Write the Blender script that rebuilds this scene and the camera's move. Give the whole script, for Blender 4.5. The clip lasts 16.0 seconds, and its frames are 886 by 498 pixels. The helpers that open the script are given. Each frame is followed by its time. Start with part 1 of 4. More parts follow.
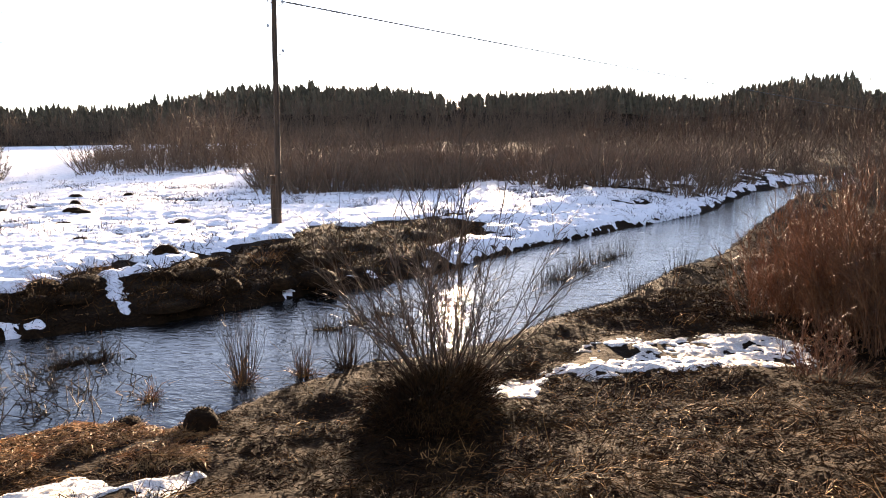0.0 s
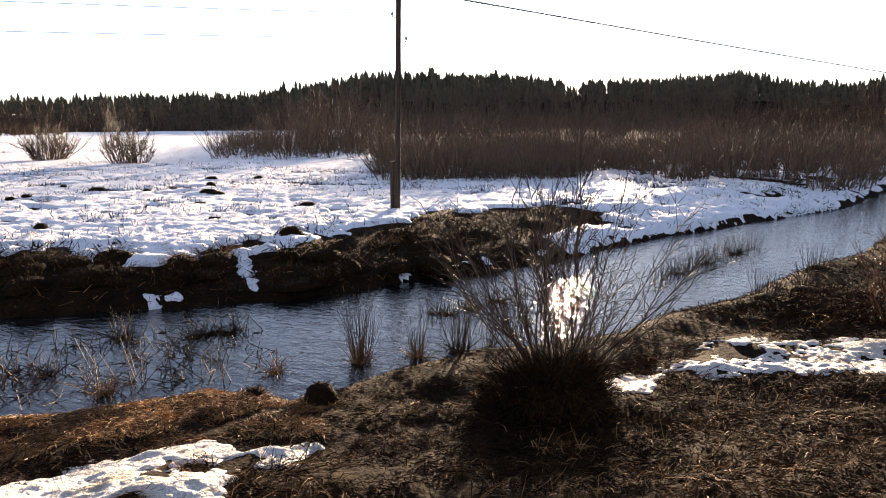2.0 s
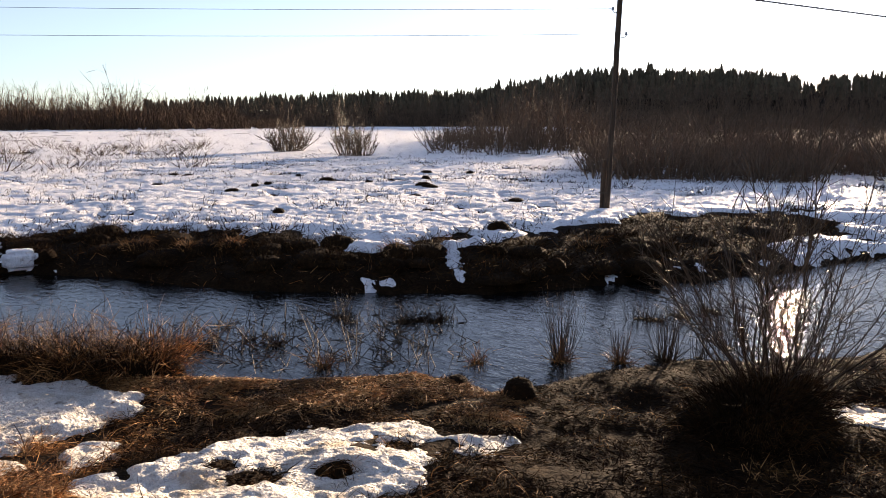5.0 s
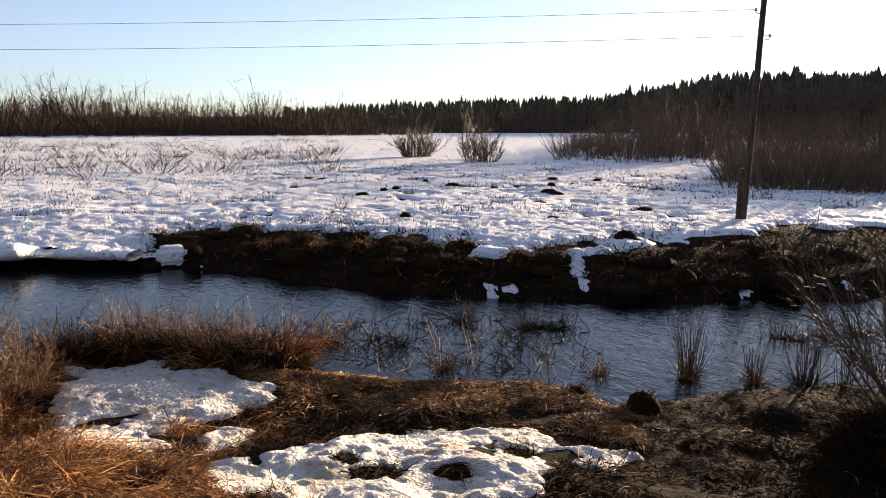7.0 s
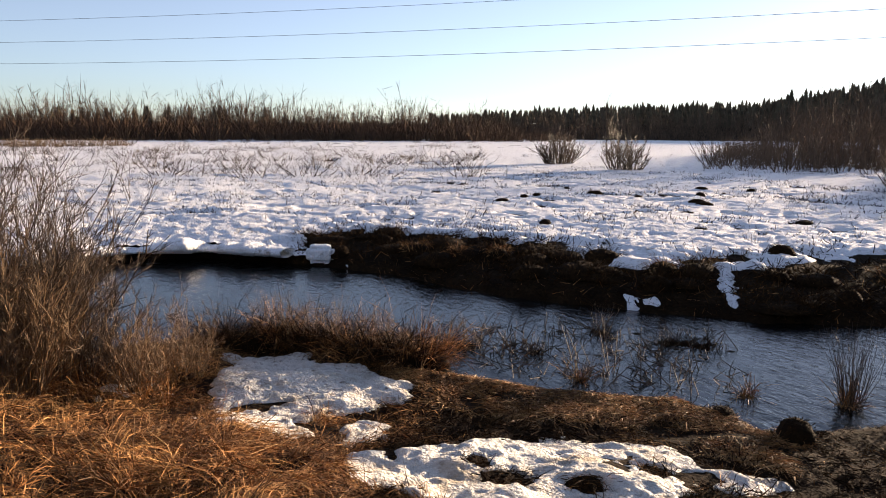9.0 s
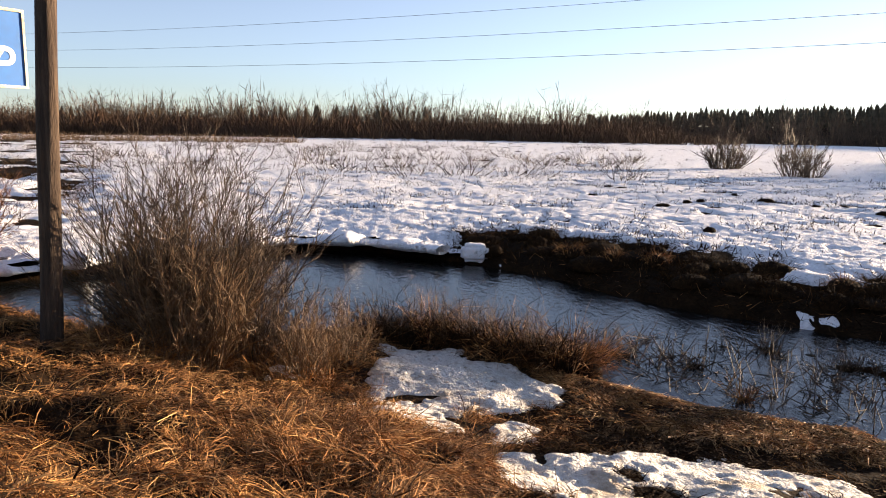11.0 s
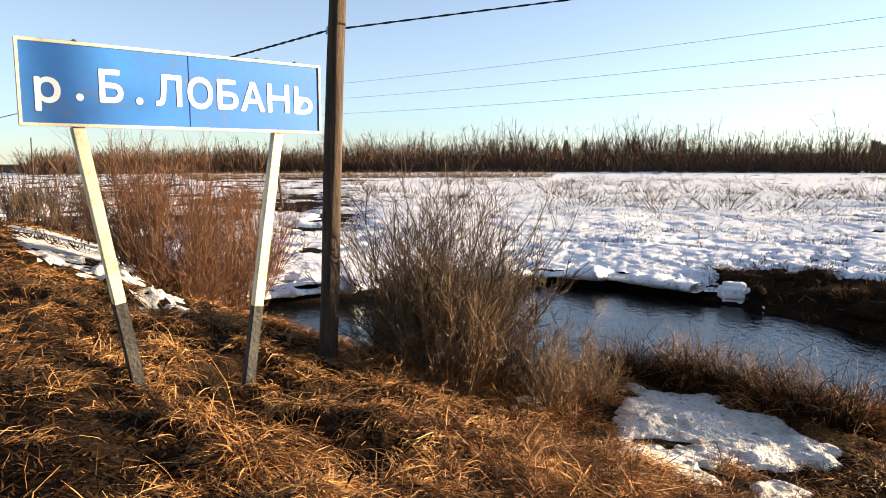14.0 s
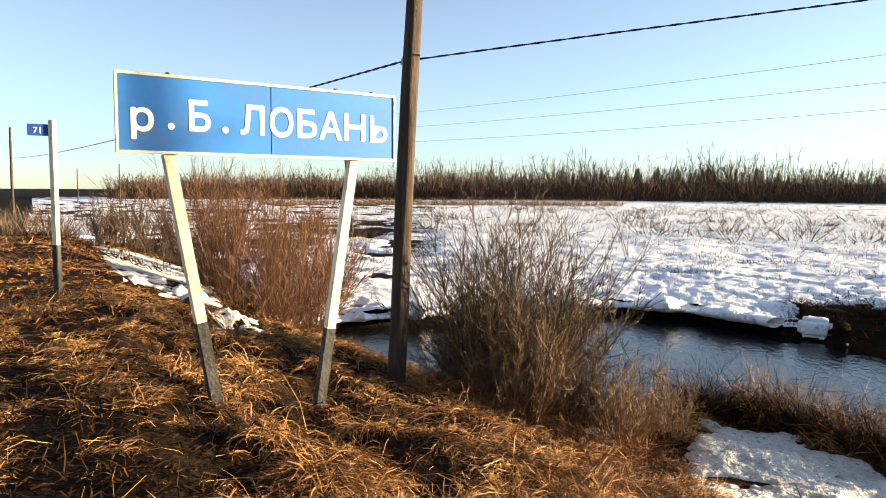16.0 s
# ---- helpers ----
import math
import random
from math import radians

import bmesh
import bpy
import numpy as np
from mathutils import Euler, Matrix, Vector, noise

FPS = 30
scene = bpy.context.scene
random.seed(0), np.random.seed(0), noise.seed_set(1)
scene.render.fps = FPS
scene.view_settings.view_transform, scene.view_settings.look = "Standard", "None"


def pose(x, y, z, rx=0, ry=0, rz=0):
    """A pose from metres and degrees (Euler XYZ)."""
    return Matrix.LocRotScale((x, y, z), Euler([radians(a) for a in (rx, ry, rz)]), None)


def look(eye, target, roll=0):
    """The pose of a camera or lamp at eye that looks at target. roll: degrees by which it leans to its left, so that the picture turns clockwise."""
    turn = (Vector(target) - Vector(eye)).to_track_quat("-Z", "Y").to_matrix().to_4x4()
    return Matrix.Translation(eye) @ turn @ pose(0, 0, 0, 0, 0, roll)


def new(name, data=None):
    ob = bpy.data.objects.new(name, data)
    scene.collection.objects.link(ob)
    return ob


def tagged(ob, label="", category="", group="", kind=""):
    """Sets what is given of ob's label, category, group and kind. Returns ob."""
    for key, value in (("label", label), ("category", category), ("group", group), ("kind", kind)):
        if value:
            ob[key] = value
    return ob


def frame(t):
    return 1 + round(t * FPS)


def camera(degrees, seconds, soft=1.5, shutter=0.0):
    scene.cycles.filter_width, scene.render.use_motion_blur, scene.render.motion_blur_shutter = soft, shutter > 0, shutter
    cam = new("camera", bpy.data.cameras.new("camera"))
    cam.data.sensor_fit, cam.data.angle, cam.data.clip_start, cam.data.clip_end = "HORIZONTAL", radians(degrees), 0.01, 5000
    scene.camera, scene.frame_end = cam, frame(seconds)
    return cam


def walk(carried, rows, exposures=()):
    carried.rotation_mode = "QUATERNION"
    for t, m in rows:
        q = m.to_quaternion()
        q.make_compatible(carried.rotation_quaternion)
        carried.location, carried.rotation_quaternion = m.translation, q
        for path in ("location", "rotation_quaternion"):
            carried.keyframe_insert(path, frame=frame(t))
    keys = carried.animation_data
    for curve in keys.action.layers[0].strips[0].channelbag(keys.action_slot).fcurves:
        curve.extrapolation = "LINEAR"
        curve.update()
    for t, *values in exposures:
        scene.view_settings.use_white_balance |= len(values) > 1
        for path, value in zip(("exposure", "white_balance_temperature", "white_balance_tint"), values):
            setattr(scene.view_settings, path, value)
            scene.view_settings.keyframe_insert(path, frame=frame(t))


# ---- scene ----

# camera: a phone held on the road shoulder, turned about the holder
EYE = 1.6
TURNS = [
    (0.0, -0.024, 0.101, 18.52, -9.09, 0.68),
    (0.5, -0.026, 0.097, 19.86, -9.23, 0.69),
    (1.0, -0.037, 0.084, 22.16, -9.51, 0.71),
    (1.5, -0.041, 0.081, 25.16, -9.86, 0.50),
    (2.0, -0.041, 0.071, 27.68, -9.99, 0.42),
    (2.5, -0.049, 0.069, 30.82, -9.96, 0.46),
    (3.0, -0.056, 0.065, 33.67, -9.83, 0.44),
    (3.5, -0.050, 0.059, 36.24, -9.75, 0.36),
    (4.0, -0.063, 0.066, 38.93, -9.92, 0.16),
    (6.5, -0.075, 0.033, 51.34, -9.87, -0.02),
    (7.0, -0.061, 0.031, 53.86, -9.66, -0.04),
    (7.5, -0.060, 0.019, 56.51, -9.45, -0.09),
    (8.0, -0.046, 0.024, 59.52, -9.35, -0.22),
    (8.5, -0.042, 0.024, 61.94, -9.33, -0.03),
    (9.0, -0.041, 0.006, 64.91, -9.20, -0.30),
    (11.5, -0.094, -0.077, 80.13, -9.21, -0.70),
    (12.0, -0.081, -0.088, 83.25, -8.94, -0.34),
    (12.5, -0.071, -0.099, 86.12, -8.51, -0.49),
    (13.0, -0.064, -0.097, 88.94, -8.16, -0.06),
    (13.5, -0.053, -0.117, 92.95, -7.65, 0.19),
    (14.0, -0.059, -0.126, 96.28, -6.78, 0.13),
    (14.5, -0.041, -0.137, 98.40, -5.85, -0.33),
    (15.0, -0.019, -0.133, 99.68, -5.45, -0.04),
    (15.5, -0.017, -0.141, 100.52, -4.34, -0.39),
    (16.0, -0.001, -0.143, 101.65, -4.63, -0.32),
]
cam = camera(62.76, 16.0, soft=0.95)
walk(cam, [(t, pose(x, y, EYE, 90 + pitch, roll, yaw)) for t, x, y, yaw, pitch, roll in TURNS],
     [(0.0, 3.05, 7050, 21), (2.0, 2.42, 6950, 20), (4.0, 2.05, 6850, 20), (8.0, 1.85, 6700, 19), (12.0, 2.08, 6700, 18), (16.0, 2.33, 6700, 7)])

# ---- light: a low evening sun behind the wood, clear sky ----
SUN_AZ, SUN_EL = 17.7, 6.8
world = bpy.data.worlds.new("evening_sky")
scene.world = world
world.use_nodes = True
wn = world.node_tree
sky = wn.nodes.new("ShaderNodeTexSky")
sky.sky_type = "NISHITA"
sky.sun_disc = False
sky.sun_elevation, sky.sun_rotation = radians(SUN_EL), radians(-SUN_AZ)
sky.air_density, sky.dust_density, sky.ozone_density = 0.8, 0.15, 3.2
hazy = wn.nodes.new("ShaderNodeHueSaturation")
hazy.inputs["Saturation"].default_value = 0.68
wn.links.new(sky.outputs["Color"], hazy.inputs["Color"])
wn.links.new(hazy.outputs["Color"], wn.nodes["Background"].inputs["Color"])
wn.nodes["Background"].inputs["Strength"].default_value = 0.072
sun_data = bpy.data.lights.new("sun", "SUN")
sun_data.energy, sun_data.angle, sun_data.color = 5.0, radians(0.6), (1.0, 0.8, 0.54)
sun = new("sun", sun_data)
to_sun = Vector((-math.sin(radians(SUN_AZ)) * math.cos(radians(SUN_EL)), math.cos(radians(SUN_AZ)) * math.cos(radians(SUN_EL)), math.sin(radians(SUN_EL))))
sun.matrix_world = look(to_sun * 100, (0, 0, 0))


# ---- materials ----
def speckle(m, colour, scale, lo, hi, stretch=(1, 1, 1)):
    """Mixes small specks of debris into a material's colour."""
    nt = m.node_tree
    b = nt.nodes["Principled BSDF"]
    src = b.inputs["Base Color"].links[0].from_socket
    co = nt.nodes.new("ShaderNodeTexCoord")
    mp = nt.nodes.new("ShaderNodeMapping")
    mp.inputs["Scale"].default_value = stretch
    n = nt.nodes.new("ShaderNodeTexNoise")
    n.inputs["Scale"].default_value, n.inputs["Detail"].default_value, n.inputs["Roughness"].default_value = scale, 8, 0.65
    mr = nt.nodes.new("ShaderNodeMapRange")
    mr.inputs["From Min"].default_value, mr.inputs["From Max"].default_value = lo, hi
    mx = nt.nodes.new("ShaderNodeMix")
    mx.data_type = "RGBA"
    for i, k in enumerate(mx.inputs):
        if k.type == "RGBA" and k.name == "A":
            nt.links.new(src, k)
        if k.type == "RGBA" and k.name == "B":
            k.default_value = (*colour, 1)
    nt.links.new(co.outputs["Object"], mp.inputs["Vector"])
    nt.links.new(mp.outputs["Vector"], n.inputs["Vector"])
    nt.links.new(n.outputs["Fac"], mr.inputs["Value"])
    nt.links.new(mr.outputs["Result"], mx.inputs[0])
    out = [k for k in mx.outputs if k.type == "RGBA"][0]
    nt.links.new(out, b.inputs["Base Color"])


def material(name, colours, scale=4.0, rough=0.8, bump=0.0, bump_scale=40.0, metal=0.0, island=0.0, stretch=(1, 1, 1), fine=0.35, spec=0.3, relief=0.03):
    """Two scales of noise through a colour ramp; island: brightness that varies from piece to piece."""
    m = bpy.data.materials.new(name)
    m.use_nodes = True
    nt = m.node_tree
    b = nt.nodes["Principled BSDF"]
    co = nt.nodes.new("ShaderNodeTexCoord")
    mp = nt.nodes.new("ShaderNodeMapping")
    mp.inputs["Scale"].default_value = stretch
    nt.links.new(co.outputs["Object"], mp.inputs["Vector"])
    n1, n2 = nt.nodes.new("ShaderNodeTexNoise"), nt.nodes.new("ShaderNodeTexNoise")
    for n, s in ((n1, scale), (n2, scale * 9)):
        n.inputs["Scale"].default_value = s
        n.inputs["Detail"].default_value = 5
        nt.links.new(mp.outputs["Vector"], n.inputs["Vector"])
    mix = nt.nodes.new("ShaderNodeMix")
    mix.inputs["Factor"].default_value = fine
    nt.links.new(n1.outputs["Fac"], mix.inputs["A"])
    nt.links.new(n2.outputs["Fac"], mix.inputs["B"])
    ramp = nt.nodes.new("ShaderNodeValToRGB")
    els = ramp.color_ramp.elements
    while len(els) < len(colours):
        els.new(0.5)
    for i, c in enumerate(colours):
        els[i].position = 0.3 + 0.4 * i / max(1, len(colours) - 1)
        els[i].color = (*c, 1)
    nt.links.new(mix.outputs["Result"], ramp.inputs["Fac"])
    out = ramp.outputs["Color"]
    if island:
        g = nt.nodes.new("ShaderNodeNewGeometry")
        mr = nt.nodes.new("ShaderNodeMapRange")
        mr.inputs["To Min"].default_value, mr.inputs["To Max"].default_value = 1 - island, 1 + island
        nt.links.new(g.outputs["Random Per Island"], mr.inputs["Value"])
        vm = nt.nodes.new("ShaderNodeVectorMath")
        vm.operation = "SCALE"
        nt.links.new(out, vm.inputs[0])
        nt.links.new(mr.outputs["Result"], vm.inputs["Scale"])
        out = vm.outputs["Vector"]
    nt.links.new(out, b.inputs["Base Color"])
    b.inputs["Roughness"].default_value, b.inputs["Metallic"].default_value = rough, metal
    b.inputs["Specular IOR Level"].default_value = spec
    if bump:
        n3 = nt.nodes.new("ShaderNodeTexNoise")
        n3.inputs["Scale"].default_value = bump_scale
        n3.inputs["Detail"].default_value = 6
        nt.links.new(mp.outputs["Vector"], n3.inputs["Vector"])
        bp = nt.nodes.new("ShaderNodeBump")
        bp.inputs["Strength"].default_value, bp.inputs["Distance"].default_value = bump, relief
        nt.links.new(n3.outputs["Fac"], bp.inputs["Height"])
        nt.links.new(bp.outputs["Normal"], b.inputs["Normal"])
    return m


# darker than wet soil: shade in grass gaps and below banks is coloured in
soil = material("shaded_soil_and_thatch", [(0.005, 0.0028, 0.0014), (0.014, 0.0078, 0.0036), (0.036, 0.02, 0.0085)], 1.6, 0.95, 0.9, 18, fine=0.55, spec=0.04)
snow_m = material("old_snow", [(0.68, 0.69, 0.71), (0.84, 0.84, 0.85), (0.9, 0.9, 0.9)], 2.2, 0.6, 1.0, 15.0, spec=0.2, relief=0.06)
snow_near_m = material("grainy_snow", [(0.34, 0.31, 0.27), (0.71, 0.68, 0.62), (0.85, 0.83, 0.78)], 7.0, 0.7, 1.0, 26, fine=0.6, spec=0.2, relief=0.05)
speckle(snow_m, (0.2, 0.16, 0.12), 1.6, 0.6, 0.7)
speckle(snow_m, (0.45, 0.42, 0.4), 4.5, 0.58, 0.7)
speckle(snow_near_m, (0.16, 0.12, 0.08), 7.0, 0.54, 0.7)
speckle(snow_near_m, (0.4, 0.33, 0.24), 1.4, 0.5, 0.66)
straw_m = material("dry_grass", [(0.042, 0.0165, 0.005), (0.23, 0.104, 0.031), (0.58, 0.315, 0.112)], 1.3, 0.75, island=0.75, spec=0.2)
pale_straw_m = material("pale_straw", [(0.18, 0.092, 0.03), (0.4, 0.225, 0.082), (0.6, 0.385, 0.165)], 1.3, 0.7, island=0.4, spec=0.25)
# wet grass, with the shade of its backlit side put into the colour
dull_grass_m = material("wet_shaded_dead_grass", [(0.007, 0.0032, 0.0011), (0.024, 0.0115, 0.0042), (0.095, 0.047, 0.0145)], 1.5, 0.9, island=0.7, spec=0.06)
twig_m = material("willow_twigs", [(0.042, 0.027, 0.016), (0.1, 0.064, 0.037)], 3.0, 0.7, island=0.4, spec=0.3)
# yellowish dry shoots, lightened further by sunlight put into the colour
straw_twig_m = material("pale_sunlit_twigs", [(0.085, 0.05, 0.025), (0.23, 0.14, 0.068)], 3.0, 0.7, island=0.4, spec=0.3)
orange_twig_m = material("orange_willow_twigs", [(0.07, 0.031, 0.014), (0.19, 0.086, 0.036)], 3.0, 0.65, island=0.4, spec=0.3)
red_twig_m = material("red_willow_twigs", [(0.075, 0.032, 0.014), (0.2, 0.088, 0.034)], 3.0, 0.65, island=0.4, spec=0.3)
brush_m = material("far_brush", [(0.07, 0.047, 0.032), (0.17, 0.114, 0.075)], 0.2, 0.9, island=0.4, spec=0.1)
belt_m = material("alder_twigs", [(0.038, 0.023, 0.014), (0.115, 0.068, 0.041)], 0.08, 0.9, island=0.4, spec=0.1)
conifer_m = material("spruce_needles", [(0.06, 0.05, 0.032), (0.12, 0.098, 0.062)], 0.3, 0.9, island=0.3, spec=0.1)
wood_m = material("weathered_pole_wood", [(0.022, 0.014, 0.01), (0.06, 0.04, 0.027), (0.125, 0.085, 0.056)], 2.2, 0.85, 0.7, 14, stretch=(9, 9, 0.7), spec=0.2)
white_m = material("chipped_white_paint", [(0.36, 0.27, 0.15), (0.72, 0.62, 0.41), (0.8, 0.71, 0.5)], 5, 0.5, 0.2, 30, relief=0.006)
black_m = material("worn_black_paint", [(0.012, 0.011, 0.01), (0.028, 0.025, 0.021), (0.07, 0.06, 0.047)], 5, 0.65, 0.4, 30)
blue_m = material("faded_blue_enamel", [(0.1, 0.13, 0.17), (0.03, 0.135, 0.38), (0.026, 0.15, 0.44), (0.024, 0.162, 0.48)], 1.6, 0.42, 0.1, 30, relief=0.003)
navy_m = material("dark_blue_enamel", [(0.012, 0.05, 0.2), (0.014, 0.065, 0.27)], 5, 0.45)
letter_m = material("white_lettering", [(0.7, 0.7, 0.7), (0.82, 0.82, 0.82)], 5, 0.5)
metal_m = material("dull_iron", [(0.05, 0.04, 0.035), (0.1, 0.085, 0.07)], 20, 0.55, metal=0.6)
cable_m = material("black_twisted_cable", [(0.02, 0.02, 0.02), (0.035, 0.035, 0.035)], 20, 0.6)
glass_m = material("pale_insulator", [(0.3, 0.3, 0.3), (0.5, 0.5, 0.48)], 20, 0.2)

water_m = bpy.data.materials.new("river_water")
water_m.use_nodes = True
nt = water_m.node_tree
b = nt.nodes["Principled BSDF"]
b.inputs["Base Color"].default_value = (0.006, 0.007, 0.007, 1)
b.inputs["Roughness"].default_value, b.inputs["IOR"].default_value = 0.035, 1.333
co = nt.nodes.new("ShaderNodeTexCoord")
mp = nt.nodes.new("ShaderNodeMapping")
mp.inputs["Rotation"].default_value = (0, 0, radians(40))
mp.inputs["Scale"].default_value = (1.0, 2.2, 1.0)
nt.links.new(co.outputs["Object"], mp.inputs["Vector"])
last = None
for s, st, dist in ((1.5, 0.33, 0.06), (4.5, 0.48, 0.03)):
    n = nt.nodes.new("ShaderNodeTexNoise")
    n.inputs["Scale"].default_value, n.inputs["Detail"].default_value, n.inputs["Distortion"].default_value = s, 3, 0.8
    nt.links.new(mp.outputs["Vector"], n.inputs["Vector"])
    bp = nt.nodes.new("ShaderNodeBump")
    bp.inputs["Strength"].default_value, bp.inputs["Distance"].default_value = st, dist
    nt.links.new(n.outputs["Fac"], bp.inputs["Height"])
    if last:
        nt.links.new(last.outputs["Normal"], bp.inputs["Normal"])
    last = bp
nt.links.new(last.outputs["Normal"], b.inputs["Normal"])


# ---- mesh tools ----
rng = np.random.default_rng(7)


def mesh_of(name, verts, faces, mats, smooth=False, slots=None):
    """A mesh from arrays; faces is an array of quads or triangles."""
    verts, faces = np.asarray(verts, np.float32), np.asarray(faces, np.int32)
    me = bpy.data.meshes.new(name)
    n, k = faces.shape
    me.vertices.add(len(verts))
    me.vertices.foreach_set("co", verts.ravel())
    me.loops.add(n * k)
    me.loops.foreach_set("vertex_index", faces.ravel())
    me.polygons.add(n)
    me.polygons.foreach_set("loop_start", np.arange(0, n * k, k, dtype=np.int32))
    if slots is not None:
        me.polygons.foreach_set("material_index", np.asarray(slots, np.int32))
    me.polygons.foreach_set("use_smooth", np.full(n, smooth))
    for m in mats if isinstance(mats, (list, tuple)) else [mats]:
        me.materials.append(m)
    me.update(calc_edges=True)
    me.validate()
    return me


def sticks(p0, p1, r0, r1, k=3):
    """Many tapered prisms at once: vertices and quads."""
    p0, p1 = np.asarray(p0, float), np.asarray(p1, float)
    d = p1 - p0
    d /= np.linalg.norm(d, axis=1, keepdims=True) + 1e-9
    ref = np.where(np.abs(d[:, 2:3]) > 0.9, [[1.0, 0, 0]], [[0, 0, 1.0]])
    u = np.cross(d, ref)
    u /= np.linalg.norm(u, axis=1, keepdims=True) + 1e-9
    v = np.cross(d, u)
    n = len(p0)
    a = np.arange(k) * 2 * math.pi / k
    ring = u[:, None, :] * np.cos(a)[None, :, None] + v[:, None, :] * np.sin(a)[None, :, None]
    verts = np.concatenate([p0[:, None] + ring * np.reshape(r0, (-1, 1, 1)), p1[:, None] + ring * np.reshape(r1, (-1, 1, 1))], 1)
    i = np.arange(k)
    quad = np.stack([i, (i + 1) % k, (i + 1) % k + k, i + k], 1)
    faces = (np.arange(n) * 2 * k)[:, None, None] + quad[None]
    return verts.reshape(-1, 3), faces.reshape(-1, 4)


def ribbons(p0, p1, r0, r1, g):
    """Far twigs: one narrow flat face each, turned at random."""
    d = p1 - p0
    w = np.cross(d, g.normal(0, 1, d.shape))
    w /= np.linalg.norm(w, axis=1, keepdims=True) + 1e-9
    r0, r1 = np.reshape(r0, (-1, 1)), np.reshape(r1, (-1, 1))
    v = np.stack([p0 - w * r0, p0 + w * r0, p1 + w * r1, p1 - w * r1], 1).reshape(-1, 3)
    return v, np.arange(len(v)).reshape(-1, 4)


def part(name, bm, mat, parent=None, label=""):
    me = bpy.data.meshes.new(name)
    bm.to_mesh(me)
    bm.free()
    me.materials.append(mat)
    ob = new(name, me)
    if parent:
        ob.parent = parent
    if label:
        ob["label"] = label
    return ob


def part_np(name, vf, mat, parent=None, label="", smooth=False):
    ob = new(name, mesh_of(name, vf[0], vf[1], mat, smooth))
    if parent:
        ob.parent = parent
    if label:
        ob["label"] = label
    return ob


def empty(name, m, label, category, group=""):
    ob = new(name)
    ob.empty_display_size = 0.2
    ob.matrix_world = m
    return tagged(ob, label, category, group)


def box_bm(sx, sy, sz, bevel=0.0, at=(0, 0, 0)):
    bm = bmesh.new()
    bmesh.ops.create_cube(bm, size=1.0)
    for v in bm.verts:
        v.co = Vector((v.co.x * sx + at[0], v.co.y * sy + at[1], v.co.z * sz + at[2]))
    if bevel:
        bmesh.ops.bevel(bm, geom=bm.edges[:], offset=bevel, segments=2, affect="EDGES")
    return bm


def polar(az, r):
    return -r * math.sin(radians(az)), r * math.cos(radians(az))


# the sun itself, standing on the treetops
glow = bpy.data.materials.new("sun_glow")
glow.use_nodes = True
glow.node_tree.nodes["Principled BSDF"].inputs["Emission Color"].default_value = (1, 0.85, 0.55, 1)
glow.node_tree.nodes["Principled BSDF"].inputs["Emission Strength"].default_value = 80
bm = bmesh.new()
bmesh.ops.create_icosphere(bm, subdivisions=3, radius=22)
sun_ball = tagged(part("sun_disc", bm, glow), "low white evening sun over the treetops", "sun", kind="structure")
sun_ball.location = (*polar(SUN_AZ, 2500), EYE + 2500 * math.tan(radians(3.35)))

# ---- the lie of the land ----
WATER = -2.15
ROAD_AZ = 131.0
FAR_SHORE = [(70, 125), (34, 92), (12, 64), (3.6, 47), (0.7, 34.6), (-2.5, 28.1), (-4.9, 23), (-6.1, 18.9), (-7.3, 16.2), (-8.5, 15),
             (-9.2, 13.2), (-10.1, 11.8), (-11.7, 10.3), (-13.2, 8.9), (-15.5, 7.5), (-17.3, 6.9), (-19.4, 5.7), (-21.2, 4.0),
             (-22.4, 2.6), (-22.8, 0.5), (-22.2, -2.2), (-20.0, -4.6), (-18.6, -6.6), (-16.5, -8.8), (-12.5, -12.2)]
NEAR_SHORE = [(76, 118), (40, 86), (16, 60), (5.6, 44), (2.5, 30.5), (1.1, 23.3), (-0.2, 20.6), (-1.5, 15.9), (-2.6, 14.1), (-3.1, 12.3),
              (-4.0, 11.2), (-4.95, 10.5), (-5.6, 9.1), (-5.9, 7.9), (-6.1, 7.25), (-6.7, 7.35), (-7.5, 7.05), (-8.0, 6.3), (-8.7, 5.45),
              (-10.2, 4.25), (-11.6, 3.2), (-12.9, 2.3), (-13.2, 1), (-13.3, -1), (-13.5, -3), (-13.9, -4.7), (-13.2, -6.8), (-10, -10.2)]
RIVER = np.array(FAR_SHORE + NEAR_SHORE[::-1], float)
FAR_LAND = np.array(FAR_SHORE + [(-60, -53), (-3500, -3040), (-3500, 3500), (3500, 3500), (3500, 2000)], float)


def inside(poly, x, y):
    hit = np.zeros(x.shape, bool)
    j = len(poly) - 1
    for i in range(len(poly)):
        xi, yi, xj, yj = *poly[i], *poly[j]
        c = ((yi > y) != (yj > y)) & (x < (xj - xi) * (y - yi) / (yj - yi + 1e-12) + xi)
        hit ^= c
        j = i
    return hit


def line_distance(line, x, y):
    best = np.full(x.shape, 1e9)
    for (ax, ay), (bx, by) in zip(line[:-1], line[1:]):
        dx, dy = bx - ax, by - ay
        s = np.clip(((x - ax) * dx + (y - ay) * dy) / (dx * dx + dy * dy), 0, 1)
        best = np.minimum(best, (x - ax - s * dx) ** 2 + (y - ay - s * dy) ** 2)
    return np.sqrt(best)


GRID = np.random.default_rng(3).random((256, 256))


